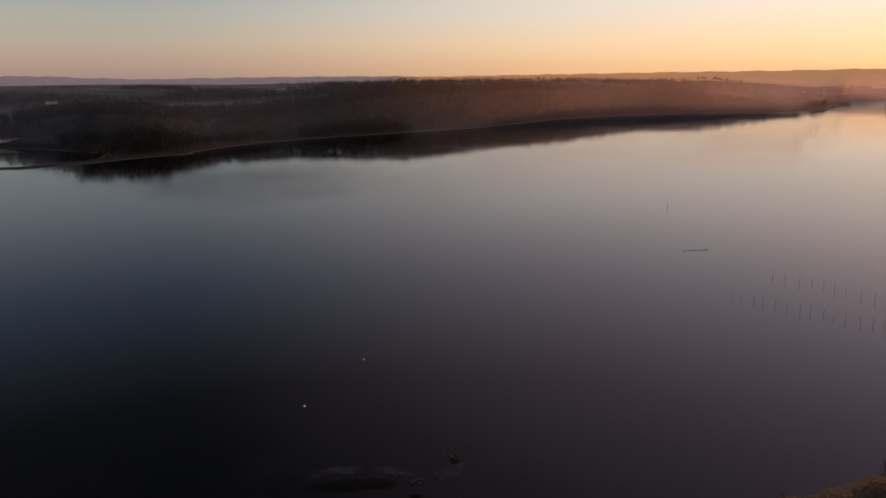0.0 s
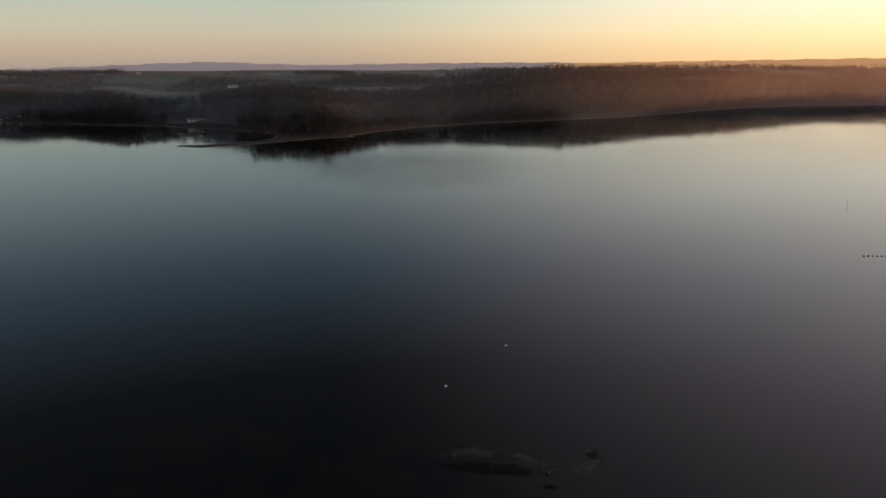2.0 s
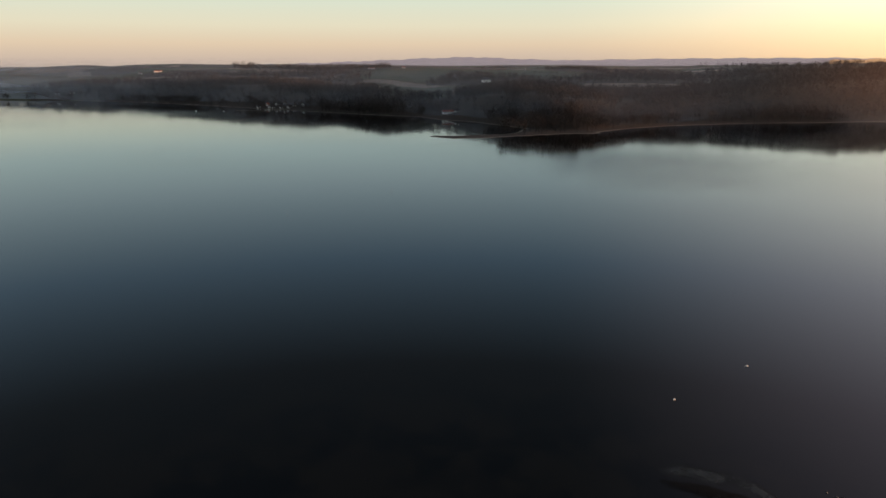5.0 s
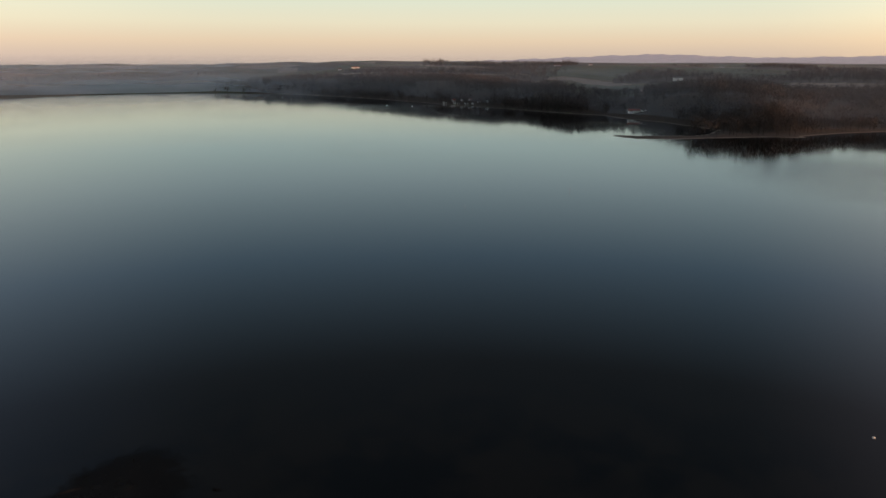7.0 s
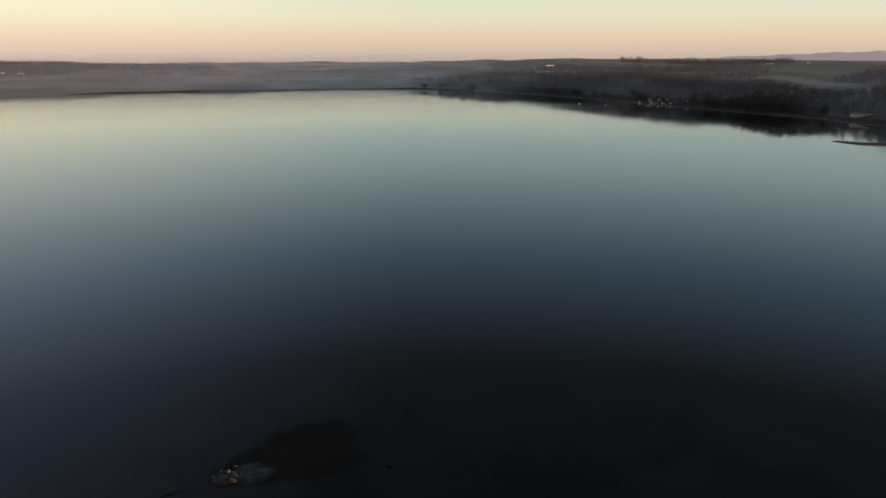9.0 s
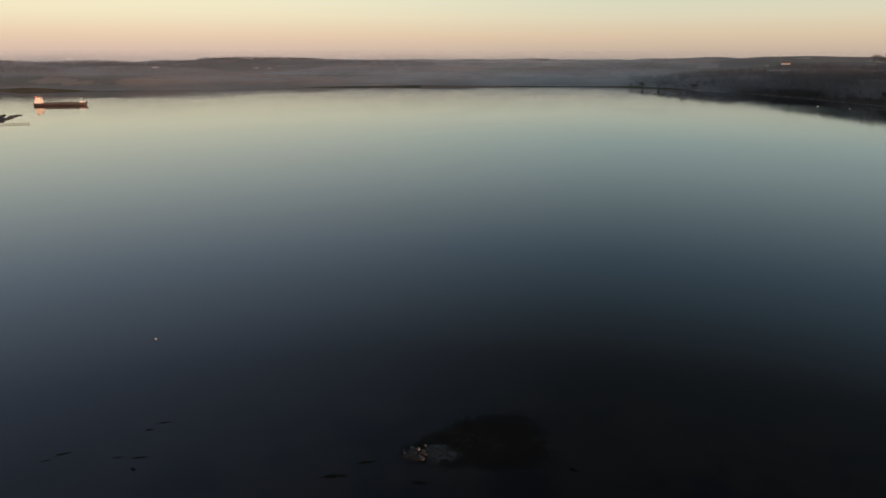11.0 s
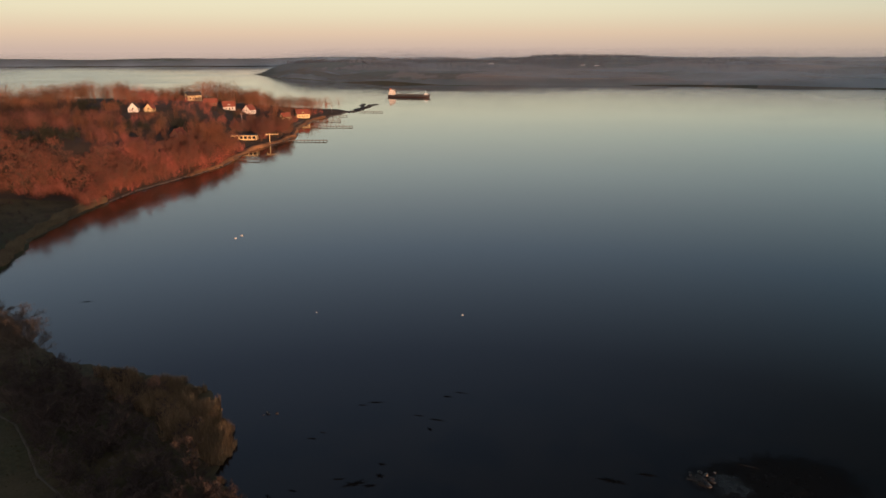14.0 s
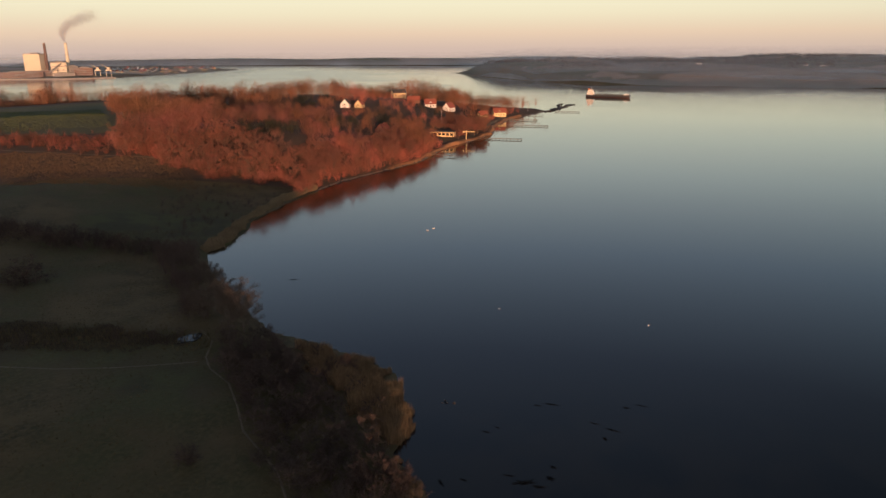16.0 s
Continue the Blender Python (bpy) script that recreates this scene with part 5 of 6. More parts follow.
def cargo_ship(az, d, turn):
    p = bearing(az, d)
    ob = tagged(new("cargo_ship"), "small dark-hulled cargo ship with white sunlit bridge aft", "ship")
    ob.matrix_basis = pose(p.x, p.y, 0, 0, 0, turn) @ Matrix.Diagonal((1.04, 1.04, 0.78, 1))
    L, B = 36.0, 5.8
    st = [(-L, B * 0.86, -0.5, 5.2, -0.8), (-L + 5, B, -1, 5.0, 0), (-10, B, -1, 4.8, 0), (16, B, -1, 4.9, 0), (26, B * 0.82, -1, 5.4, 0.6), (32, B * 0.46, -1, 6.3, 1.6), (35, 0.25, -0.6, 6.9, 2.6)]
    part("hull", hull_mesh(st, (0.0, 0.3, 0.65, 1.0)), M_HULL, ob, "dark blue-black steel hull")
    band = [(x, hb * 1.012 + 0.03, -0.3, 0.9, rake * 0.2) for x, hb, z0, z1, rake in st]
    part("boot_topping", hull_mesh(band, (0.0, 1.0)), M_BOOT, ob, "red waterline band")
    hatch = part("hatch_cover", boxes((-5.6, 5.6, -4.4, 4.4, 4.9, 6.5), (-5.2, 5.2, -4.0, 4.0, 6.5, 6.8)), M_HATCH, ob)
    hatch.matrix_basis = pose(-15, 0, 0)
    for x in (-3, 9, 20):
        shared("hatch_cover", hatch, ob, pose(x, 0, 0))
    house_ = part("deckhouse", boxes((-35, -25, -5.2, 5.2, 5, 7.8), (-34.4, -25.4, -4.8, 4.8, 7.8, 10.4), (-34, -26, -4.4, 4.4, 10.4, 12.8)), M_SHIP, ob, "white tiered deckhouse")
    part("bridge", boxes((-32.5, -26.2, -5.6, 5.6, 12.8, 15.2), (-32.8, -25.9, -5.8, 5.8, 15.2, 15.5)), M_SHIP, house_)
    part("bridge_window", boxes((-26.18, -26.12, -5.2, 5.2, 13.7, 14.7)), M_PANE, house_)
    port = part("porthole", boxes((-0.35, 0.35, -0.04, 0.04, -0.4, 0.4)), M_PANE, house_)
    port.matrix_basis = pose(-33.4, 5.24, 6.6)
    for z, y in ((6.6, 5.23), (9.2, 4.83), (11.7, 4.43)):
        for s in (-1, 1):
            for k in range(5):
                if (z, s, k) != (6.6, 1, 0):
                    shared("porthole", port, house_, pose(-33.4 + k * 1.9, s * y, z))
    part("funnel", boxes((-34.2, -31.6, -1.3, 1.3, 12.8, 18.0), (-34.0, -31.8, -1.1, 1.1, 18.0, 18.4)), M_ORANGE, ob, "orange funnel")
    part("main_mast", rod((-29, 0, 15.4), (-29, 0, 21.5), 0.2, 0.1), M_SHIP, ob)
    part("radar_bar", boxes((-29.2, -28.8, -1.8, 1.8, 18.6, 18.9)), M_SHIP, ob)
    part("lifeboat", hull_mesh([(-34.6, 0.2, 9.0, 10.4, 0), (-33.6, 0.9, 8.8, 10.3, 0), (-31.4, 0.9, 8.8, 10.3, 0), (-30.2, 0.2, 9.0, 10.4, 0)], (0, 0.5, 1)), M_ORANGE, ob).matrix_basis = pose(0, 5.4, 0)
    part("forecastle", boxes((26.5, 33.0, -2.6, 2.6, 5.6, 7.6)), M_SHIP, ob, "white forecastle deckhouse")
    part("foremast", rod((29.5, 0, 7.4), (29.5, 0, 16.5), 0.28, 0.12), M_SHIP, ob)
    part("foremast_yard", boxes((29.3, 29.7, -1.6, 1.6, 13.0, 13.3)), M_SHIP, ob)
    for s in (-1, 1):
        part("rail", boxes((-24.5, 26, s * 5.5 - 0.05, s * 5.5 + 0.05, 5.8, 5.95)), M_STEEL, ob)


cargo_ship(106.45, 1262, 106.45 - 17)


# ---------------------------------------------------------------- poles, stakes, floats and buoys in the water
def pole(az, d, h, lean, label, name="navigation_pole", mat=M_PERCH, broom=False, group=""):
    p = bearing(az, d)
    ob = tagged(new(name), label, "pole", group)
    ob.matrix_basis = pose(p.x, p.y, 0, lean, lean * 0.6, az)
    part("shaft", rod((0, 0, -2.5), (0, 0, h), h * 0.028, h * 0.018), mat, ob)
    part("cap", rod((0, 0, h), (0, 0, h + 0.25), h * 0.026, h * 0.008), mat, ob)
    if broom:
        part("topmark", rod((0, 0, h + 0.2), (0, 0, h + 1.3), 0.06, 0.5), mat, ob)


pole(-17.9, 468, 3.9, 3, "lone dark marker pole in calm water")
pole(93.9, 1150, 5.5, 0, "dark navigation pole far out in the fjord", broom=True)
pole(98.4, 1100, 4.2, 0, "slim dark navigation pole far out in the fjord")
pole(44.6, 383, 1.5, 1, "short pale marker pole in still water", mat=M_WOOD)
pole(36.1, 440, 2.6, 2, "slim red marker pole in still water", mat=M_BOOT)
pole(111.2, 742, 3.0, 0, "short mooring pole by the bathing piers")
r = random.Random(3)
for (a0, d0), (a1, d1), n in (((-23.1, 274), (-33.6, 262), 14), ((-26.0, 312), (-33.4, 294), 10)):
    for k in range(n):
        f = k / (n - 1)
        pole(a0 + (a1 - a0) * f + r.uniform(-0.15, 0.15), d0 + (d1 - d0) * f + r.uniform(-1.5, 1.5), r.uniform(1.9, 2.5), r.uniform(-4, 4), "thin net stake in a row across the shallows", "net_stake", group="net stakes")


def net_float(az, d, size, mat, label, name, group=""):
    p = bearing(az, d)
    ob = tagged(new(name), label, "buoy", group)
    ob.matrix_basis = pose(p.x, p.y, 0, 0, 0, az * 7)
    bm = bmesh.new()
    bmesh.ops.create_icosphere(bm, subdivisions=2, radius=size, matrix=Matrix.Diagonal((1.5, 0.9, 0.75, 1)))
    part("body", bm, mat, ob)
    part("eye", rod((0, 0, size * 0.5), (size * 0.2, 0, size * 1.1), size * 0.16, size * 0.1), M_STEEL, ob)


for k in range(7):
    net_float(-19.4 - k * 0.27, 346 + k * 1.0, 0.42, M_PERCH, "small dark net float in a short row", "net_float", "net floats")
# Buoy shapes stand in for white specks, the first three taken for swans.
for az, d, size in ((12.1, 167, 0.36), (6.9, 195, 0.36), (-3.4, 223, 0.28), (102.1, 207, 0.3), (120.7, 314, 0.45), (120.2, 318, 0.45), (114.6, 213, 0.18)):
    net_float(az, d, size, M_WHITE, "small white floating speck on calm water, built as a buoy", "mooring_buoy", "mooring buoys")
for az, d in ((48.9, 1215), (45.8, 1220), (50.9, 1240)):
    net_float(az, d, 1.6, M_WHITE, "white mooring buoy off the far harbour", "mooring_buoy", "mooring buoys")


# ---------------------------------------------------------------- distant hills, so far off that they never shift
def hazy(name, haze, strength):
    """Distant land with the lit air put into its surface as a glow."""
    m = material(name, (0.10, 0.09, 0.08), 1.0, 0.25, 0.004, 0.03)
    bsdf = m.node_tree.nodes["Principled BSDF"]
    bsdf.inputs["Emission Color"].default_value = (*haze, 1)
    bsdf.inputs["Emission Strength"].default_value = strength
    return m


def distant_hills(name, azs, els, d, mat, label):
    a = np.arange(azs[0], azs[-1] + 0.01, 0.25)
    el = np.interp(a, azs, els) + 0.03 * np.sin(a * 2.1) + 0.02 * np.sin(a * 5.3 + 1) + 0.008 * np.sin(a * 23)
    x, y = -np.sin(np.radians(a)), np.cos(np.radians(a))
    top = H + d * np.tan(np.radians(el))
    rows = [np.stack([x * dd, y * dd, z], -1) for dd, z in ((d - 250, top * 0), (d - 160, top * 0.5), (d, top), (d + 120, top * 0.4), (d + 160, top * 0 - 5))]
    n = len(a)
    v = np.concatenate(rows)
    i = np.arange(5 * n).reshape(5, n)
    q = np.stack([i[:-1, :-1], i[:-1, 1:], i[1:, 1:], i[1:, :-1]], -1).reshape(-1, 4)
    me = mesh_from(name, v, q, True)
    me.materials.append(mat)
    tagged(new(name, me), label, "hills", kind="structure")


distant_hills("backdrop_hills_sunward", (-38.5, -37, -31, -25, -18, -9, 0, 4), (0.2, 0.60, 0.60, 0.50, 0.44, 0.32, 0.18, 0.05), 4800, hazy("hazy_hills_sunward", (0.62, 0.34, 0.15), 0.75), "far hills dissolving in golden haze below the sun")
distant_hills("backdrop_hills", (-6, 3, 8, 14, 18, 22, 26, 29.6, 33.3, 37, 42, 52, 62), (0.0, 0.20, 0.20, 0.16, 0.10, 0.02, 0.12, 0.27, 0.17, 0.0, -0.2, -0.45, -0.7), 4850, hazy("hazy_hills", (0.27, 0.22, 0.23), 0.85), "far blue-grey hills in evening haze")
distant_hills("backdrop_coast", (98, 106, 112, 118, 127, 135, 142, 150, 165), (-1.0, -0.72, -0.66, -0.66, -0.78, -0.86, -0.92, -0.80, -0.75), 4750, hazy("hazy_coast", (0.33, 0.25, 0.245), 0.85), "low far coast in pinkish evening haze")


# ---------------------------------------------------------------- foreground shore: reeds, thicket, trees, path
def in_ring(poly, x, y):
    return inside_by(poly, x, y) > 0


def ring_places(pairs, n, rnd):
    poly = ring(pairs)
    lo, hi = poly.min(0), poly.max(0)
    out = []
    while len(out) < n:
        x = np.array([rnd.uniform(lo[0], hi[0]) for _ in range(n)])
        y = np.array([rnd.uniform(lo[1], hi[1]) for _ in range(n)])
        ok = in_ring(poly, x, y)
        out += list(zip(x[ok], y[ok]))
    out = np.array(out[:n])
    z = lie(out[:, 0], out[:, 1])[0]
    return out[:, 0], out[:, 1], np.maximum(z, -0.3)


def reed_bed(name, pairs, n, height, label, clump=6.0, mat=None, wide=0.05, fray=1.0):
    rr = random.Random(n)
    x, y, z = ring_places(pairs, n, rr)
    ragged = inside_by(ring(pairs), x, y) + fray * (3.2 * waves(x, y, 2.4, 43) + 1.2 * waves(x, y, 0.8, 44)) > 1.8 * fray
    x, y, z = x[ragged], y[ragged], z[ragged]
    n = len(x)
    tall = height * (0.8 + 0.25 * waves(x, y, clump, 41) + 0.22 * waves(x, y, 1.3, 42))
    v = np.zeros((n, 3, 3), np.float32)
    ang = np.array([rr.uniform(0, 6.283) for _ in range(n)])
    lean = np.array([rr.gauss(0, 0.16) for _ in range(2 * n)]).reshape(n, 2)
    v[:, 0] = np.stack([x - np.cos(ang) * wide, y - np.sin(ang) * wide, z], -1)
    v[:, 1] = np.stack([x + np.cos(ang) * wide, y + np.sin(ang) * wide, z], -1)
    h = tall * np.array([rr.uniform(0.75, 1.1) for _ in range(n)])
    v[:, 2] = np.stack([x + lean[:, 0] * h, y + lean[:, 1] * h, z + h], -1)
    ob = new(name, mesh_from(name, v.reshape(-1, 3), np.arange(3 * n).reshape(-1, 3)))
    ob.data.materials.append(mat or M_REED)
    return tagged(ob, label, "reeds", kind="stuff")


REED_POINT = [(132.6, 189), (128.6, 180), (126.0, 176), (123.4, 166), (122.4, 144), (122.9, 134), (124.4, 128), (126.8, 137), (129.5, 154), (132.5, 177)]
reed_bed("reed_bed", REED_POINT, 26000, 3.0, "dense bed of tall tan dry reeds on the point", wide=0.11)
reed_bed("reed_fringe", [(129.5, 421), (131.8, 391), (135.1, 347), (135.5, 330), (137.2, 302), (138.6, 294), (139.2, 301), (138.0, 316), (136.3, 343), (132.8, 398), (130, 428)], 26000, 2.3, "pale fringe of dry reeds along the bay", mat=M_PALEREED, wide=0.1, fray=0.4)
reed_bed("reed_bank", [(-28.3, 139), (-31, 136), (-36, 126), (-44, 132), (-40, 165), (-34.5, 155), (-30.5, 142)], 6000, 1.0, "low dry reeds on the near bank")

rr = random.Random(17)
shrub_kinds = []
for k in range(5):
    hgt = 3.4 + 0.6 * k
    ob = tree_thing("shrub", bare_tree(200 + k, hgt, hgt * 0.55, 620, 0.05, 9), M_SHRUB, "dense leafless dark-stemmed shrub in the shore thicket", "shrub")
    tagged(ob, group="thicket shrubs")
    shrub_kinds.append(ob)
tree_kinds = []
for k, hgt in enumerate((8.0, 9.5, 11.0, 12.5)):
    ob = tree_thing("bare_tree", bare_tree(300 + k, hgt, hgt * 0.46, 3400, 0.035, 14), M_GREYTWIG, "leafless broad-crowned tree with fine grey-brown twigs by the shore", "tree")
    tagged(ob, group="bare shore trees")
    tree_kinds.append(ob)
used = {}


def plant(kinds, az, d, scale=1.0):
    """Stands the first of a kind, then copies of it, on the ground."""
    ob = rr.choice(kinds)
    x, y = at_bearing(az, d)
    m = pose(x, y, max(lie_at(x, y), 0.0) - 0.05, rr.uniform(-3, 3), rr.uniform(-3, 3), rr.uniform(0, 360))
    if ob not in used:
        used[ob] = True
        ob.matrix_basis = m
        return ob
    c = copy_thing(ob, m)
    c.scale = (scale * rr.uniform(0.85, 1.15),) * 3
    return c


THICKET = [(134.1, 197), (138.3, 196), (138.6, 184), (137.4, 160), (136.4, 143), (134.6, 124), (132.5, 110), (121.5, 110), (124.6, 127), (127.0, 137), (129.8, 154), (133.0, 178)]
xs, ys, zs = ring_places(THICKET, 230, rr)
for x, y in zip(xs, ys):
    plant(shrub_kinds, math.degrees(math.atan2(-x, y)) % 360, math.hypot(x, y), rr.uniform(0.6, 1.05))
xs, ys, zs = ring_places([(132.0, 186), (128.2, 176), (125.6, 168), (125.0, 150), (125.6, 138), (129.5, 154), (132.5, 177)], 26, rr)
for x, y in zip(xs, ys):
    plant(shrub_kinds, math.degrees(math.atan2(-x, y)) % 360, math.hypot(x, y), rr.uniform(0.5, 0.85))
for az, d, s in ((136.3, 201, 0.8), (137.2, 206, 0.95), (136.7, 213, 0.95), (137.7, 222, 0.95), (138.2, 236, 0.9), (138.6, 250, 0.8), (139.3, 214, 0.85), (139.2, 262, 0.8), (140.0, 272, 0.75), (140.4, 284, 0.7), (141.5, 290, 0.8), (134.9, 135, 0.45), (131.3, 133, 0.5), (136.0, 126, 0.4)):
    plant(tree_kinds, az, d, s)
for az, d, s in ((143, 296, 1.0), (144.5, 299, 1.1), (146, 301, 1.0), (147.4, 303, 1.15), (148.8, 306, 1.1), (150.2, 311, 1.2), (151.6, 317, 1.1), (153, 322, 1.2), (154.5, 328, 1.1), (156, 333, 1.2), (143.6, 291, 0.9), (145.2, 295, 0.9), (149.4, 304, 0.9), (152.3, 313, 1.0), (141.9, 131, 0.75), (141.4, 131.5, 0.6), (142.3, 132, 0.6), (151.2, 264, 1.5), (151.8, 266, 1.6), (152.3, 265, 1.5), (150.7, 263, 1.2), (141.2, 200, 0.6), (143.4, 201, 0.5), (146, 203, 0.6), (149.5, 206, 0.5), (152, 207, 0.6)):
    plant(shrub_kinds, az, d, s * 1.15)
reed_bed("shore_sedge", [(122.7, 146), (123.7, 134), (125.0, 128), (121.8, 110), (119.9, 110), (123.3, 129), (122.2, 135), (121.7, 147)], 5000, 1.5, "low sedge along the water's edge", 3.0, wide=0.09)
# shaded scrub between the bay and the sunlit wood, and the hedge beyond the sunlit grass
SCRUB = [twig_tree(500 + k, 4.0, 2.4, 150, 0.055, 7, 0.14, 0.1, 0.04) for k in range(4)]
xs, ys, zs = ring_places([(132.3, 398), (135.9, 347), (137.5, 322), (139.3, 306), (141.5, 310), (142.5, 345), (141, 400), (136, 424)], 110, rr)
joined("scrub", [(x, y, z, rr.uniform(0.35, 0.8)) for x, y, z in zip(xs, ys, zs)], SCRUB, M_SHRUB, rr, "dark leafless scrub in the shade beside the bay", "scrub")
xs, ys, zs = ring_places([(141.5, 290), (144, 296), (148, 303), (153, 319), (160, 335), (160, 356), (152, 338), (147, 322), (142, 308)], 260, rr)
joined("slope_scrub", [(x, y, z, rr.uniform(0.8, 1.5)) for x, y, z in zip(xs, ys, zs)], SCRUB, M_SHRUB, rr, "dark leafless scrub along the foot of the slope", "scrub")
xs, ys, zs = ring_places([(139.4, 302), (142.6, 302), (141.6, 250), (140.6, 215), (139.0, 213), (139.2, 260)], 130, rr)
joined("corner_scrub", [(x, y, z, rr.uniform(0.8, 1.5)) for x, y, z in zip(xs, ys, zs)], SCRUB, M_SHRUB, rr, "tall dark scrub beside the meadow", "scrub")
for az, d, n_, spread in ((151.5, 265, 26, 3.2), (141.9, 131.5, 9, 1.1)):
    clump = []
    for _ in range(n_):
        p = bearing(az, d) + Vector((rr.gauss(0, spread), rr.gauss(0, spread), 0))
        clump.append((p.x, p.y, lie_at(p.x, p.y) - 0.3, rr.uniform(0.5, 0.8) * (1.0 if n_ > 10 else 0.6)))
    joined("bramble_bush", clump, SCRUB, M_SHRUB, rr, "dark dense bramble bush in the meadow", "bush")
places = []
for k in range(520):
    az = rr.uniform(140.5, 156)
    x, y = at_bearing(az, float(np.interp(az, (140, 144.5, 148.5, 151.5, 156), (462, 482, 503, 517, 535))) + rr.gauss(0, 11))
    places.append((x, y, lie_at(x, y) - 0.5, rr.uniform(0.5, 1.5)))
joined("field_hedge", places, SCRUB, M_DIMTWIG, rr, "russet hedge along the edge of the green field", "hedge")
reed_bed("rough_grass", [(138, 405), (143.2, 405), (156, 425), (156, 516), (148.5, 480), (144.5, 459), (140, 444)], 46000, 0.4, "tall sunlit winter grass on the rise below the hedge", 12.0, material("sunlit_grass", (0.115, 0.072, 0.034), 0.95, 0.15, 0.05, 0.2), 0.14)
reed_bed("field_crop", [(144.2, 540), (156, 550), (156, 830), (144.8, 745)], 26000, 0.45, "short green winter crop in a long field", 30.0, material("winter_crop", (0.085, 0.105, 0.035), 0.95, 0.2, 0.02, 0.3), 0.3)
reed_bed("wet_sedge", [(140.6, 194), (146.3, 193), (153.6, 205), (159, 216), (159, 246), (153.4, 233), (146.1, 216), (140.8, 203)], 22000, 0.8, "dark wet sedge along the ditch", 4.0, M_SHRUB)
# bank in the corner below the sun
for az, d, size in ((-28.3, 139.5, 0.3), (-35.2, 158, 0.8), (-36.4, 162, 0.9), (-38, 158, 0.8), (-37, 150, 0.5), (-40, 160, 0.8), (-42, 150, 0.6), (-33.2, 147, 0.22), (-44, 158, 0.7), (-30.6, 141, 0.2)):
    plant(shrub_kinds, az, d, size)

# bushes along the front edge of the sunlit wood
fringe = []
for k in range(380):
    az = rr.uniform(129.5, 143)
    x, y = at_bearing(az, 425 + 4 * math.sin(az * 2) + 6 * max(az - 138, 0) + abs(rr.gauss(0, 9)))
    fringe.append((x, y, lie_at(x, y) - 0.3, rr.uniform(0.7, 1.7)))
joined("wood_edge_bushes", fringe, SCRUB, M_DIMTWIG, rr, "low russet bushes along the front of the sunlit wood", "bushes")
# the front rank of the sunlit wood, tree by tree
front_kinds = []
for k, hgt in enumerate((12.0, 13.5, 15.0, 11.0, 14.0)):
    ob = tree_thing("woodland_tree", bare_tree(400 + k, hgt, hgt * 0.45, 1200, 0.045, 11), M_DIMTWIG, "leafless russet tree at the sunlit edge of the wood", "tree")
    tagged(ob, group="trees at the wood's edge")
    front_kinds.append(ob)
rr = random.Random(23)
count = 0
while count < 200:
    az, d = rr.uniform(116, 144.5), rr.uniform(400, 700)
    x, y = at_bearing(az, d)
    z, s, w = (float(q[0]) for q in lie(np.array([x]), np.array([y])))
    edge = 428 + 4 * math.sin(az * 2) + 6 * max(az - 138, 0) if az > 130 else 0
    if w == 2 and s > 5 and (edge < d < edge + 45 if az > 130 else s < 40) and not in_garden(np.array([az]), np.array([d]))[0]:
        plant(front_kinds, az, d, rr.uniform(0.8, 1.1))
        count += 1


def ribbon(name, pairs, width, mat, label, lift=0.06):
    """A path draped over the ground."""
    pts = [bearing(*p) for p in pairs]
    fine = []
    for a, b in zip(pts, pts[1:]):
        n = max(2, int((b - a).length / 2))
        fine += [a.lerp(b, k / n) for k in range(n)]
    fine.append(pts[-1])
    v = []
    for k, p in enumerate(fine):
        d = (fine[min(k + 1, len(fine) - 1)] - fine[max(k - 1, 0)]).normalized()
        s = Vector((-d.y, d.x, 0)) * width / 2 * (1 + 0.25 * math.sin(k * 1.7))
        for f in (-1, -0.3, 0.3, 1):
            q = p + s * f
            v.append((q.x, q.y, lie_at(q.x, q.y) + (lift if abs(f) < 1 else -0.15)))
    f = [(4 * k + j, 4 * k + j + 1, 4 * k + j + 5, 4 * k + j + 4) for k in range(len(fine) - 1) for j in range(3)]
    me = mesh_from(name, v, f, True)
    me.materials.append(mat)
    return tagged(new(name, me), label, "path", kind="structure")


ribbon("path", [(139.6, 205), (138.9, 195), (139.5, 184), (139.3, 176), (137.9, 165), (137.4, 152), (137.1, 141), (134.5, 124), (133.9, 115), (132.8, 104)], 1.0, M_TRACK, "worn footpath along the thicket")
ribbon("track", [(158, 204), (154, 195), (150.4, 188), (146.5, 184), (142.4, 182), (140.2, 181.5)], 1.2, M_TRACK, "pale farm track across the meadow")
ribbon("headland_margin", [(154, 830), (151.1, 806), (147.5, 775), (144.1, 745)], 5.0, M_TRACK, "pale far margin of the green field")
ribbon("beach_road", [(117.2, 668), (116.2, 715), (115.4, 790), (114.3, 850), (112.5, 905), (111.4, 945)], 4.0, M_TRACK, "sandy beach road along the point")
ribbon("field_margin", [(152, 498), (148.5, 480), (144.5, 459), (141, 449)], 2.4, M_TRACK, "pale margin of the green field")


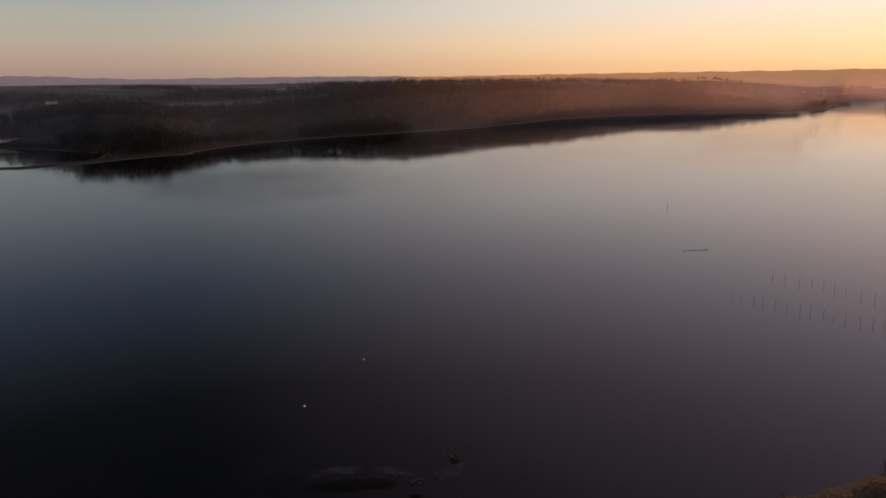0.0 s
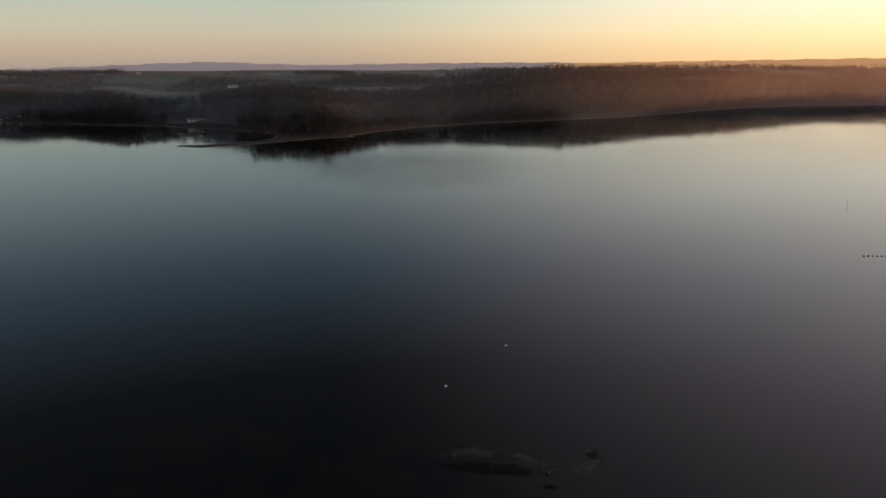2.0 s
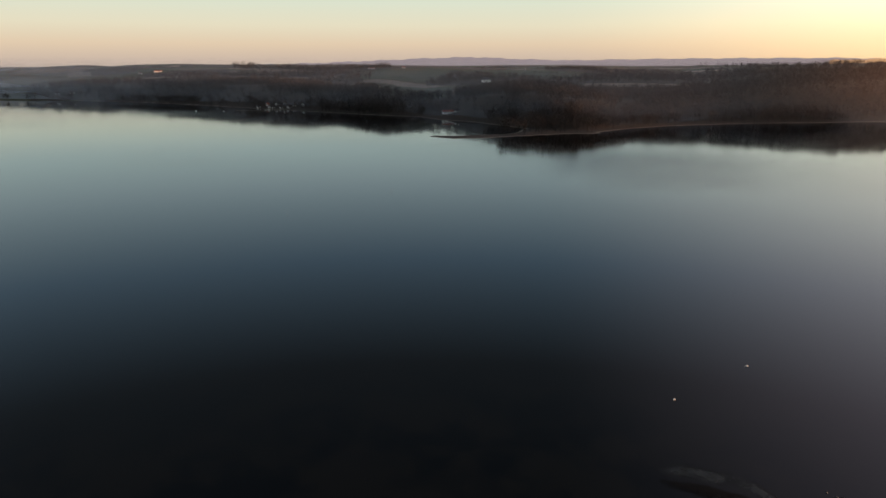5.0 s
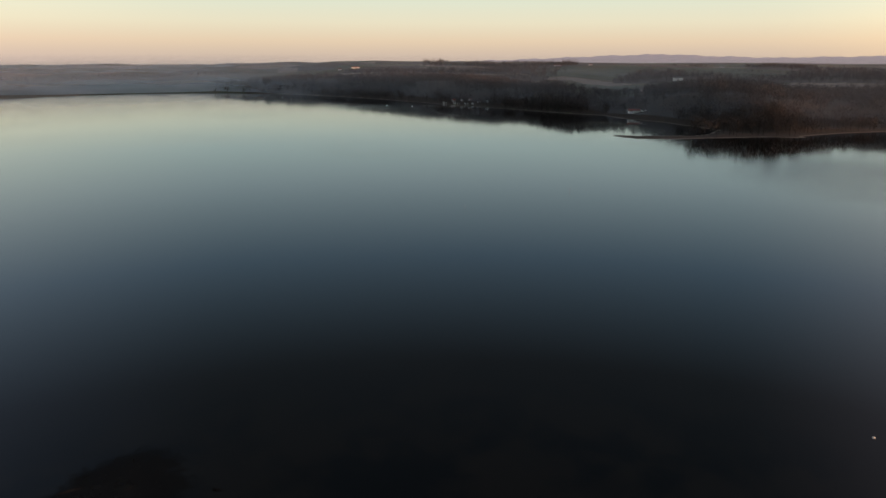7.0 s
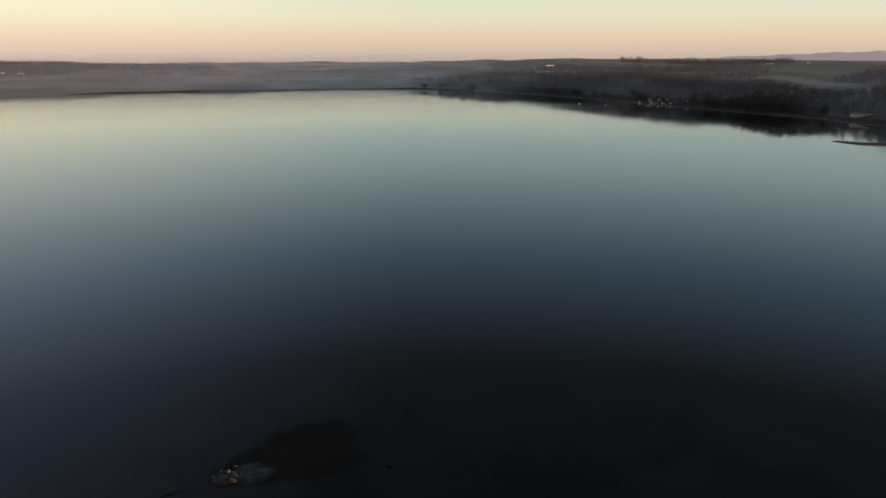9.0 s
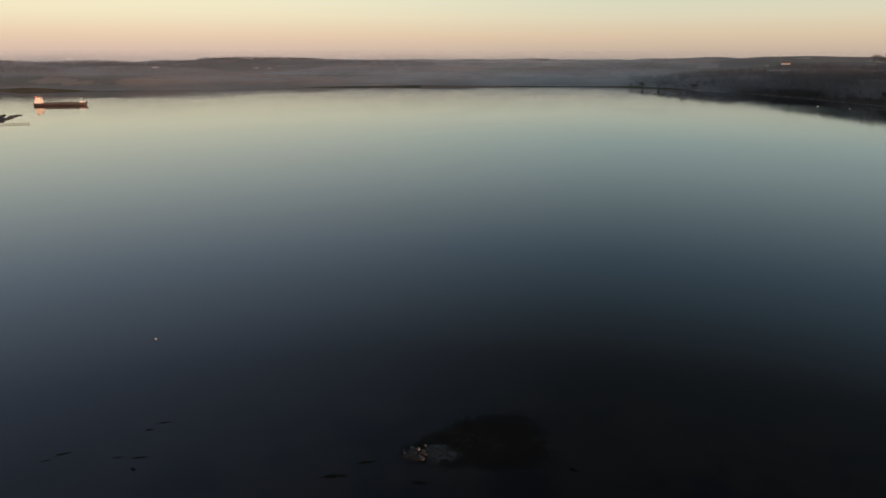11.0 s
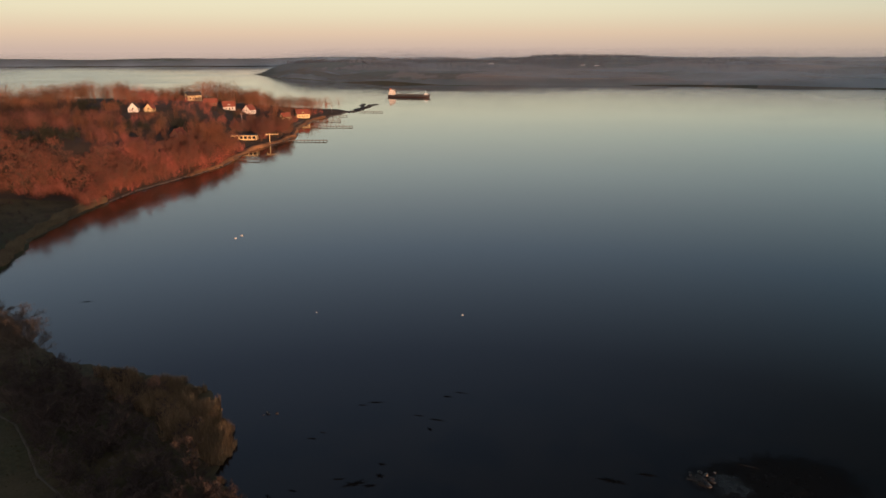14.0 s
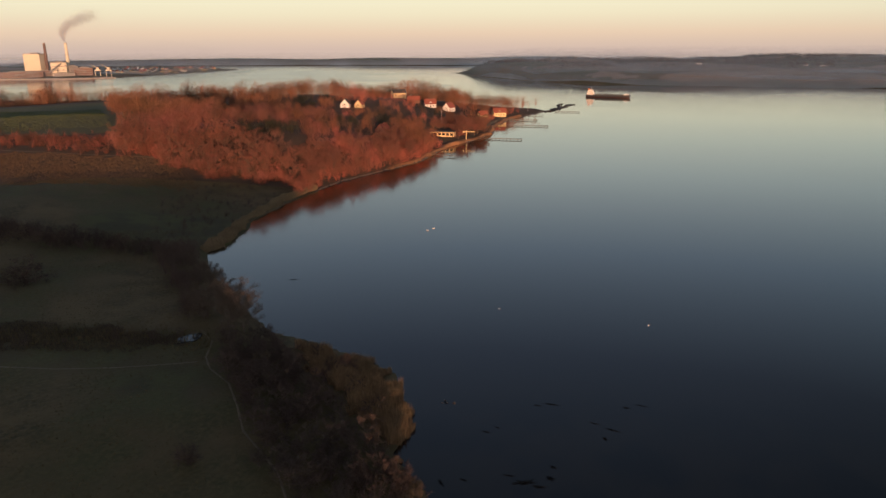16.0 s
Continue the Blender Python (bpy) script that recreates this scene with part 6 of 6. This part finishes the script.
def shore_bank():
    """The low grassy bank that runs along the foot of the sunlit wood."""
    line = [bearing(*q) for q in ((112.6, 905), (114.1, 850), (115.2, 764), (115.5, 690), (116.8, 651), (119.1, 597), (121.2, 525), (123.3, 493), (124.6, 479))]
    fine = []
    for a, b in zip(line, line[1:]):
        n = max(2, int((b - a).length / 4))
        fine += [a.lerp(b, k / n) for k in range(n)]
    r = random.Random(12)
    v = []
    for k, p in enumerate(fine):
        d = (fine[min(k + 3, len(fine) - 1)] - fine[max(k - 3, 0)]).normalized()
        inland = Vector((d.y, -d.x, 0))
        wob = 0.8 * math.sin(k * 0.7) + 0.5 * math.sin(k * 1.9) + r.uniform(-0.3, 0.3)
        for s, z in ((-1.5, -0.5), (0.2, 0.2), (0.6, 1.2), (1.0, 2.1), (2.0, 2.6), (4.0, 2.7), (6.5, 0.6)):
            q = p + inland * (s + wob)
            end = min(1.0, k / 5, (len(fine) - 1 - k) / 5)
            v.append((q.x, q.y, (z + 0.5) * end * (0.85 + 0.2 * math.sin(k * 0.37)) - 0.5 + r.uniform(-0.12, 0.12)))
    f = [(7 * k + j, 7 * k + j + 1, 7 * k + j + 8, 7 * k + j + 7) for k in range(len(fine) - 1) for j in range(6)]
    me = mesh_from("shore_bank", v, f, True)
    # Bright orange base: part of the low sunlight on the grass is in the colour.
    me.materials.append(material("sunlit_bank_grass", (0.36, 0.18, 0.08), 0.95, 0.4, 0.04, 0.8, 0.4, tint=(0.10, 0.055, 0.03)))
    tagged(new("shore_bank", me), "low tan grassy bank at the foot of the sunlit wood", "bank", kind="structure")


shore_bank()


def pond():
    pts = []
    r = random.Random(2)
    c = bearing(140.6, 199)
    z = max(lie_at(c.x + dx, c.y + dy) for dx, dy in ((3, 2), (-3, -2), (0, 0), (2, -2), (-2, 2))) + 0.12
    bm = bmesh.new()
    top = [bm.verts.new((c.x + math.cos(a) * 4.2 * k, c.y + math.sin(a) * 2.6 * k, z)) for a, k in ((i * 6.283 / 18, r.uniform(0.75, 1.15)) for i in range(18))]
    low = [bm.verts.new((v.co.x, v.co.y, z - 1.0)) for v in top]
    bm.faces.new(top)
    for k in range(18):
        bm.faces.new((low[k], low[(k + 1) % 18], top[(k + 1) % 18], top[k]))
    bmesh.ops.recalc_face_normals(bm, faces=bm.faces)
    me = bpy.data.meshes.new("pond")
    bm.to_mesh(me)
    bm.free()
    me.materials.append(M_WATER)
    tagged(new("pond", me), "small still pool of water in the wet meadow", "pond", kind="structure")


pond()

# rough meadow grass
rr = random.Random(29)
n = 42000
a = np.array([rr.uniform(133, 159) for _ in range(n)])
d = np.sqrt(np.array([rr.uniform(100**2, 330**2) for _ in range(n)]))
x, y = -np.sin(np.radians(a)) * d, np.cos(np.radians(a)) * d
z, s, w = lie(x, y)
thick_wet = np.exp(-(((d - 198 - (a - 140) * 1.4) / 10) ** 2)) * (a > 139)
keep = (w == 2) & (s > 4) & (np.array([rr.random() for _ in range(n)]) < 0.35 + 0.3 * waves(x, y, 9, 51) + 0.6 * thick_wet) & ~in_ring(ring(THICKET), x, y)
x, y, z, wet = x[keep], y[keep], z[keep], thick_wet[keep]
n = len(x)
ang = np.array([rr.uniform(0, 6.283) for _ in range(n)])
h = np.array([rr.uniform(0.15, 0.4) for _ in range(n)]) * (1 + 2.0 * wet)
v = np.zeros((n, 3, 3), np.float32)
v[:, 0] = np.stack([x - np.cos(ang) * 0.22, y - np.sin(ang) * 0.22, z - 0.02], -1)
v[:, 1] = np.stack([x + np.cos(ang) * 0.22, y + np.sin(ang) * 0.22, z - 0.02], -1)
v[:, 2] = np.stack([x + np.sin(ang) * 0.1, y - np.cos(ang) * 0.1, z + h], -1)
M_TUFT = material("grass_tufts", (0.066, 0.058, 0.024), 0.95, 0.3, 0.05, 0.8, tint=(0.11, 0.085, 0.042))
tufts = tagged(new("grass_tufts", mesh_from("grass_tufts", v.reshape(-1, 3), np.arange(3 * n).reshape(-1, 3))), "rough tussocks of winter grass in the meadow", "grass", kind="stuff")
tufts.data.materials.append(M_TUFT)


# ---------------------------------------------------------------- shoals, weed and rocks in the shallows
def weed_patch(az, d, long, wide, turn, label, mat=M_WEED, name="weed_patch", height=0.12, seed=0):
    """A low ragged mat that just breaks the surface."""
    r = random.Random(int(az * 10) + int(d) + seed)
    p = bearing(az, d)
    n = 64
    phase = [r.uniform(0, 6.28) for _ in range(6)]
    edge = [1 + 0.26 * math.sin(2 * t + phase[0]) + 0.2 * math.sin(5 * t + phase[1]) + 0.2 * math.sin(9 * t + phase[2]) + 0.14 * math.sin(15 * t + phase[3]) + r.uniform(-0.14, 0.14) for t in (6.2832 * k / n for k in range(n))]
    bm = bmesh.new()
    rings = []
    thin = bm.verts.layers.float.new("cover")
    for f, z in ((1.0, -0.06), (0.86, 0.015), (0.55, height * 0.4), (0.2, height * 0.3)):
        rings.append([bm.verts.new((math.cos(6.2832 * k / n) * long / 2 * f * edge[k], math.sin(6.2832 * k / n) * wide / 2 * f * edge[k], z + r.uniform(-0.025, 0.025))) for k in range(n)])
    for a, b in zip(rings, rings[1:]):
        for k in range(n):
            bm.faces.new((a[k], a[(k + 1) % n], b[(k + 1) % n], b[k]))
    bm.faces.new(rings[-1])
    for row, c in zip(rings, (-0.2, 0.1, 0.6, 0.8)):
        for v in row:
            v[thin] = c
    me = bpy.data.meshes.new(name)
    bm.to_mesh(me)
    bm.free()
    me.materials.append(mat)
    ob = tagged(new(name, me), label, "weed" if name == "weed_patch" else "shoal")
    ob.matrix_basis = pose(p.x, p.y, 0, 0, 0, turn)
    return ob


weed = "dark ragged mat of seaweed in the shallows"
for az, d, l, w_, t in ((-1.0, 137, 6, 3, 60), (2.6, 124, 5, 2.4, 0), (88.5, 123, 7, 2.4, 95), (85.5, 127, 5, 1.6, 100), (66.5, 126, 4, 1.6, 40), (80.5, 119, 5, 2.0, 90), (119.2, 150, 2.6, 1.2, 40), (112.0, 119, 6, 2.6, 120), (110.6, 118, 3.4, 1.8, 100), (109.6, 121, 2.8, 2.2, 30), (109.4, 125, 2.6, 1.2, 70), (113.4, 121, 3.0, 1.0, 110), (104.4, 142, 4, 1.4, 90), (106.0, 144, 3, 0.9, 95), (109.8, 151, 4.6, 1.2, 110), (111.0, 150, 2.6, 0.8, 95), (115.6, 137, 2.6, 1.0, 100), (114.6, 139, 1.8, 0.6, 90), (132.0, 249, 5, 1.4, 130), (103.4, 153, 3.6, 1.0, 95), (102.2, 155, 4.0, 0.9, 95), (119.7, 118, 3.0, 1.2, 60), (117.6, 119, 2.4, 1.0, 80), (105.0, 138, 2.5, 1.2, 60)):
    weed_patch(az, d, l * 0.8, w_ * 0.8, t, weed)
def shoal(name, pairs, mat, label, category, top=0.05, ragged=0.7, seed=1):
    """A broad low bank with a frayed outline, awash in the shallows."""
    r = random.Random(seed)
    pts = [bearing(*q) for q in pairs]
    mid = sum(pts, Vector()) / len(pts)
    rim = []
    for p, q in zip(pts, pts[1:] + pts[:1]):
        n = max(2, int((q - p).length / 0.5))
        rim += [p.lerp(q, k / n) for k in range(n)]
    wob = [ragged * (0.55 * math.sin(k * 0.37 + seed) + 0.4 * math.sin(k * 0.93 + 2 * seed) + r.uniform(-0.45, 0.45)) for k in range(len(rim))]
    bm = bmesh.new()
    thin = bm.verts.layers.float.new("cover")
    loops = []
    for f, z in ((1.12, 0.006), (0.93, 0.012), (0.72, top * 0.6), (0.35, top)):
        loops.append([bm.verts.new(mid + (p - mid) * f + (p - mid).normalized() * w_ * f + Vector((0, 0, z + r.uniform(-0.004, 0.004)))) for p, w_ in zip(rim, wob)])
    n = len(rim)
    for a_, b_ in zip(loops, loops[1:]):
        for k in range(n):
            bm.faces.new((a_[k], a_[(k + 1) % n], b_[(k + 1) % n], b_[k]))
    bm.faces.new(loops[-1])
    for row, c in zip(loops, (-0.25, 0.25, 0.65, 0.85)):
        for v in row:
            v[thin] = c
    bmesh.ops.recalc_face_normals(bm, faces=bm.faces)
    me = bpy.data.meshes.new(name)
    bm.to_mesh(me)
    bm.free()
    me.materials.append(mat)
    return tagged(new(name, me), label, category)


M_SILT = material("wet_silt", (0.013, 0.0135, 0.014), 0.45, 0.4, 0.25, 1.6, 0.3, gloss=0.3)
awash(M_SILT)
shoal("weed_bank", [(82.2, 133), (80.4, 136), (78.9, 139), (76.2, 145), (71.8, 148), (69.6, 145), (68.7, 137), (68.1, 128), (71.6, 123), (76.1, 123.5), (80.2, 124), (82.9, 128)], M_WEED, "broad dark bank of seaweed awash in the shallows", "weed", 0.04, 0.9, 3)
shoal("silt_bank", [(80.3, 133), (78.0, 133.4), (76.2, 129), (77.0, 125.6), (79.7, 124.6), (80.6, 128)], M_SILT, "grey silt bank lying among dark weed", "shoal", 0.09, 0.5, 5)
shoal("stony_bank", [(82.3, 128), (81.8, 130.5), (81.2, 132), (80.2, 131.2), (80.3, 126.4), (81.2, 126)], M_MUD, "small pale stony bank among dark weed", "shoal", 0.16, 0.4, 7)
shoal("silt_bank", [(13.5, 133), (11.7, 136.5), (9.5, 137.8), (7.4, 137.6), (6.4, 135), (7.4, 132.6), (10.5, 132.6)], M_SILT, "grey curved silt bank just under the surface", "shoal", 0.03, 0.5, 9)
shoal("silt_bank", [(7.2, 137.6), (5.3, 136.6), (3.5, 133.6), (2.0, 131.4), (2.7, 129.6), (5.0, 131.4), (6.6, 133)], M_SILT, "grey narrow end of a curved silt bank", "shoal", 0.03, 0.4, 11)
shoal("silt_bank", [(-1.0, 140), (-2.3, 137), (-2.2, 132), (-0.6, 128), (1.2, 130), (0.5, 135)], M_SILT, "dark low mound of silt and stones in the shallows", "shoal", 0.03, 0.5, 13)
shoal("weed_bank", [(12.8, 130.4), (10.5, 131.4), (7.4, 131.6), (5.0, 130.4), (3.2, 128.6), (5, 126.6), (9, 127), (12, 128)], M_WEED, "dark weed along the foot of the silt bank", "weed", 0.04, 0.5, 15)
bar = "pale narrow sandbar just breaking the surface"
for az, d, l, w_, t in ((4.3, 131.2, 2.5, 0.7, -18), (0.9, 134.0, 6, 0.5, 62), (77.4, 137.6, 4.5, 0.5, 80), (73.4, 133, 2.5, 0.8, 80)):
    weed_patch(az, d, l, w_ * 1.5, t, bar, M_MUD, "sandbar", 0.10)
r = random.Random(31)
for az0, d0, n_, spread in ((80.7, 129, 16, 1.1), (2.2, 129.5, 6, 0.8), (-0.6, 139, 3, 1.2), (119.1, 150, 4, 0.8)):
    for _ in range(n_):
        p = bearing(az0, d0) + Vector((r.gauss(0, spread), r.gauss(0, spread), 0))
        ob = tagged(new("shallow_rock", r.choice(BOULDERS)), "weathered stone showing above shallow water", "rock", "rocks in the shallows")
        ob.matrix_basis = pose(p.x, p.y, r.uniform(-0.1, 0.15), r.uniform(0, 40), 0, r.uniform(0, 360)) @ Matrix.Diagonal((*[r.uniform(0.25, 0.7)] * 3, 1))



# ---------------------------------------------------------------- power station across the bay
M_FADED = material("faded_brown_cladding", (0.20, 0.125, 0.10), 0.85, 0.2, 0.02, 0.3)
def tower(az, d, sx, sy, h, turn, mat, label, name="industrial_hall", base=3.0, bands=3, roof_mat=None):
    """An industrial block with a plinth, cladding bays, a parapet roof and rooftop plant."""
    p = bearing(az, d)
    ob = tagged(new(name), label, "building")
    ob.matrix_basis = pose(p.x, p.y, base - 1, 0, 0, turn)
    part("wall", boxes((-sx / 2, sx / 2, -sy / 2, sy / 2, 0, h)), mat, ob)
    part("plinth", boxes((-sx / 2 - 0.8, sx / 2 + 0.8, -sy / 2 - 0.8, sy / 2 + 0.8, 0, h * 0.08)), M_CONCRETE, ob)
    part("roof", boxes((-sx / 2 - 0.5, sx / 2 + 0.5, -sy / 2 - 0.5, sy / 2 + 0.5, h, h + 1.2), (-sx * 0.2, sx * 0.25, -sy * 0.2, sy * 0.2, h + 1.2, h + 4)), roof_mat or M_STEEL, ob)
    for k in range(bands):
        z = h * (k + 1) / (bands + 1)
        part("window_band", boxes((-sx * 0.42, sx * 0.42, -sy / 2 - 0.25, -sy / 2 + 0.1, z - 0.8, z + 0.8)), M_STEEL, ob)
    return ob


M_STACK = material("sooty_brick", (0.15, 0.10, 0.085), 0.9, 0.2, 0.02, 0.3)


def chimney_stack(az, d, h, r0, r1, mat, label):
    p = bearing(az, d)
    ob = tagged(new("chimney_stack"), label, "chimney")
    ob.matrix_basis = pose(p.x, p.y, 2.0)
    part("shaft", rod((0, 0, -2), (0, 0, h), r0, r1, 16), mat, ob)
    part("rim", rod((0, 0, h - 2.5), (0, 0, h + 0.4), r1 * 1.12, r1 * 1.12, 16), M_CONCRETE, ob)
    part("gallery", rod((0, 0, h * 0.66), (0, 0, h * 0.66 + 1.2), r1 * 1.5, r1 * 1.5, 16), M_STEEL, ob)


tower(148.5, 2580, 50, 44, 70, 148.5 - 30, M_CLAD, "huge pale boiler house of a power station in evening sun", "boiler_house", bands=0)
tower(148.2, 2560, 66, 30, 20, 148.2 - 10, M_FADED, "low brown annexe at the foot of the boiler house")
tower(149.6, 2545, 130, 34, 17, 149.6 - 6, M_FADED, "long faded brown turbine hall on the quay")
tower(147.1, 2550, 44, 30, 44, 147.1 - 12, M_CLAD, "tall pale filter building with conveyor galleries")
tower(146.3, 2560, 30, 26, 32, 146.3 - 6, M_STEEL, "grey steel plant building between the stacks")
tower(145.6, 2545, 52, 30, 27, 145.6 - 8, M_FADED, "red-brown clad storage building on the quay")
tower(146.9, 2520, 60, 16, 12, 146.9, M_CONCRETE, "low concrete shed along the quay")
chimney_stack(147.86, 2570, 103, 5.4, 3.6, M_STACK, "tall dark brick-red power station stack")
chimney_stack(146.55, 2575, 103, 6.5, 3.6, M_CLAD, "tall pale tapering stack with a thin plume")


def gallery(az0, d0, z0, az1, d1, z1, label):
    a, b = bearing(az0, d0, z0), bearing(az1, d1, z1)
    ob = tagged(new("conveyor_gallery"), label, "conveyor")
    part("duct", rod(a, b, 2.6, 2.6, 4), M_STEEL, ob)
    for f in (0.3, 0.7):
        p = a.lerp(b, f)
        part("trestle", rod((p.x, p.y, 1), (p.x, p.y, p.z - 2), 1.2, 0.8, 4), M_STEEL, ob)


gallery(147.9, 2528, 14, 147.0, 2530, 44, "inclined conveyor gallery on steel trestles")
gallery(146.8, 2528, 38, 145.5, 2528, 18, "sloping conveyor gallery between plant buildings")
gallery(149.9, 2520, 10, 148.4, 2522, 22, "long conveyor gallery along the turbine hall")


def quay_crane(az, d):
    p = bearing(az, d)
    ob = tagged(new("quay_crane"), "pale portal crane on the power station quay", "crane", "quay cranes")
    ob.matrix_basis = pose(p.x, p.y, 2, 0, 0, az)
    leg = part("leg", rod((0, 0, -1), (0, 0, 20), 1.0, 0.8, 4), M_CLAD, ob)
    leg.matrix_basis = pose(-7, -6, 0)
    for x, y in ((7, -6), (-7, 6), (7, 6)):
        shared("leg", leg, ob, pose(x, y, 0))
    part("portal", boxes((-9, 9, -7, 7, 19, 22)), M_CLAD, ob)
    part("cab", boxes((-4, 4, -4, 4, 22, 29)), M_CLAD, ob)
    part("jib", rod((0, 0, 27), (-20, 0, 40), 1.2, 0.6, 4), M_CLAD, ob)


quay_crane(144.75, 2500)
quay_crane(144.05, 2490)
part_quay = tagged(new("quay", mesh_from("quay", [tuple(bearing(a_, d_, z_)) for a_, d_ in ((151.8, 2500), (147, 2400), (143.6, 2420), (143.6, 2450), (147, 2440), (151.8, 2540)) for z_ in (-1, 3.2)], [(0, 2, 3, 1), (2, 4, 5, 3), (4, 6, 7, 5), (6, 8, 9, 7), (8, 10, 11, 9), (10, 0, 1, 11), (1, 3, 9, 11), (3, 5, 7, 9)])), "long concrete quay in front of the power station", "quay", kind="structure")
part_quay.data.materials.append(M_CONCRETE)

# a thin plume from the pale stack: wisps of many small flakes
rp = random.Random(4)
base_p = bearing(146.55, 2575, 105)
side_v = bearing(146.55 - 90, 1.0)
flakes = []
for _ in range(9000):
    u = rp.random() ** 0.8
    drift = (-16 * math.sin(u * 2.6) + 95 * u * u)
    c = base_p + side_v * drift + Vector((0, 0, 4 + 80 * u ** 0.85))
    size = 4 + 19 * u
    c = c + Vector((rp.gauss(0, 1), rp.gauss(0, 1), rp.gauss(0, 0.75))) * size * 0.62
    e = Vector((rp.gauss(0, 1), rp.gauss(0, 1), rp.gauss(0, 1))).normalized()
    f_ = e.orthogonal().normalized()
    g = 0.55 + 0.35 * u
    flakes += [c + e * g, c - e * g * 0.6 + f_ * g, c - e * g * 0.6 - f_ * g]
plume = tagged(new("smoke_plume", tri_mesh("smoke_plume", flakes)), "thin drifting plume of pinkish grey smoke", "smoke", kind="stuff")


plume.data.materials.append(material("pale_smoke", (0.60, 0.65, 0.74), 1.0, 0.1, 0.02, 0.2, gloss=0.0))

# the town on the slope beside the power station
rt = random.Random(6)
for k in range(90):
    az, d = rt.uniform(136.6, 144.0), rt.uniform(2700, 3300)
    x, y = at_bearing(az, d)
    if float(lie(np.array([x]), np.array([y]))[1][0]) > 25:
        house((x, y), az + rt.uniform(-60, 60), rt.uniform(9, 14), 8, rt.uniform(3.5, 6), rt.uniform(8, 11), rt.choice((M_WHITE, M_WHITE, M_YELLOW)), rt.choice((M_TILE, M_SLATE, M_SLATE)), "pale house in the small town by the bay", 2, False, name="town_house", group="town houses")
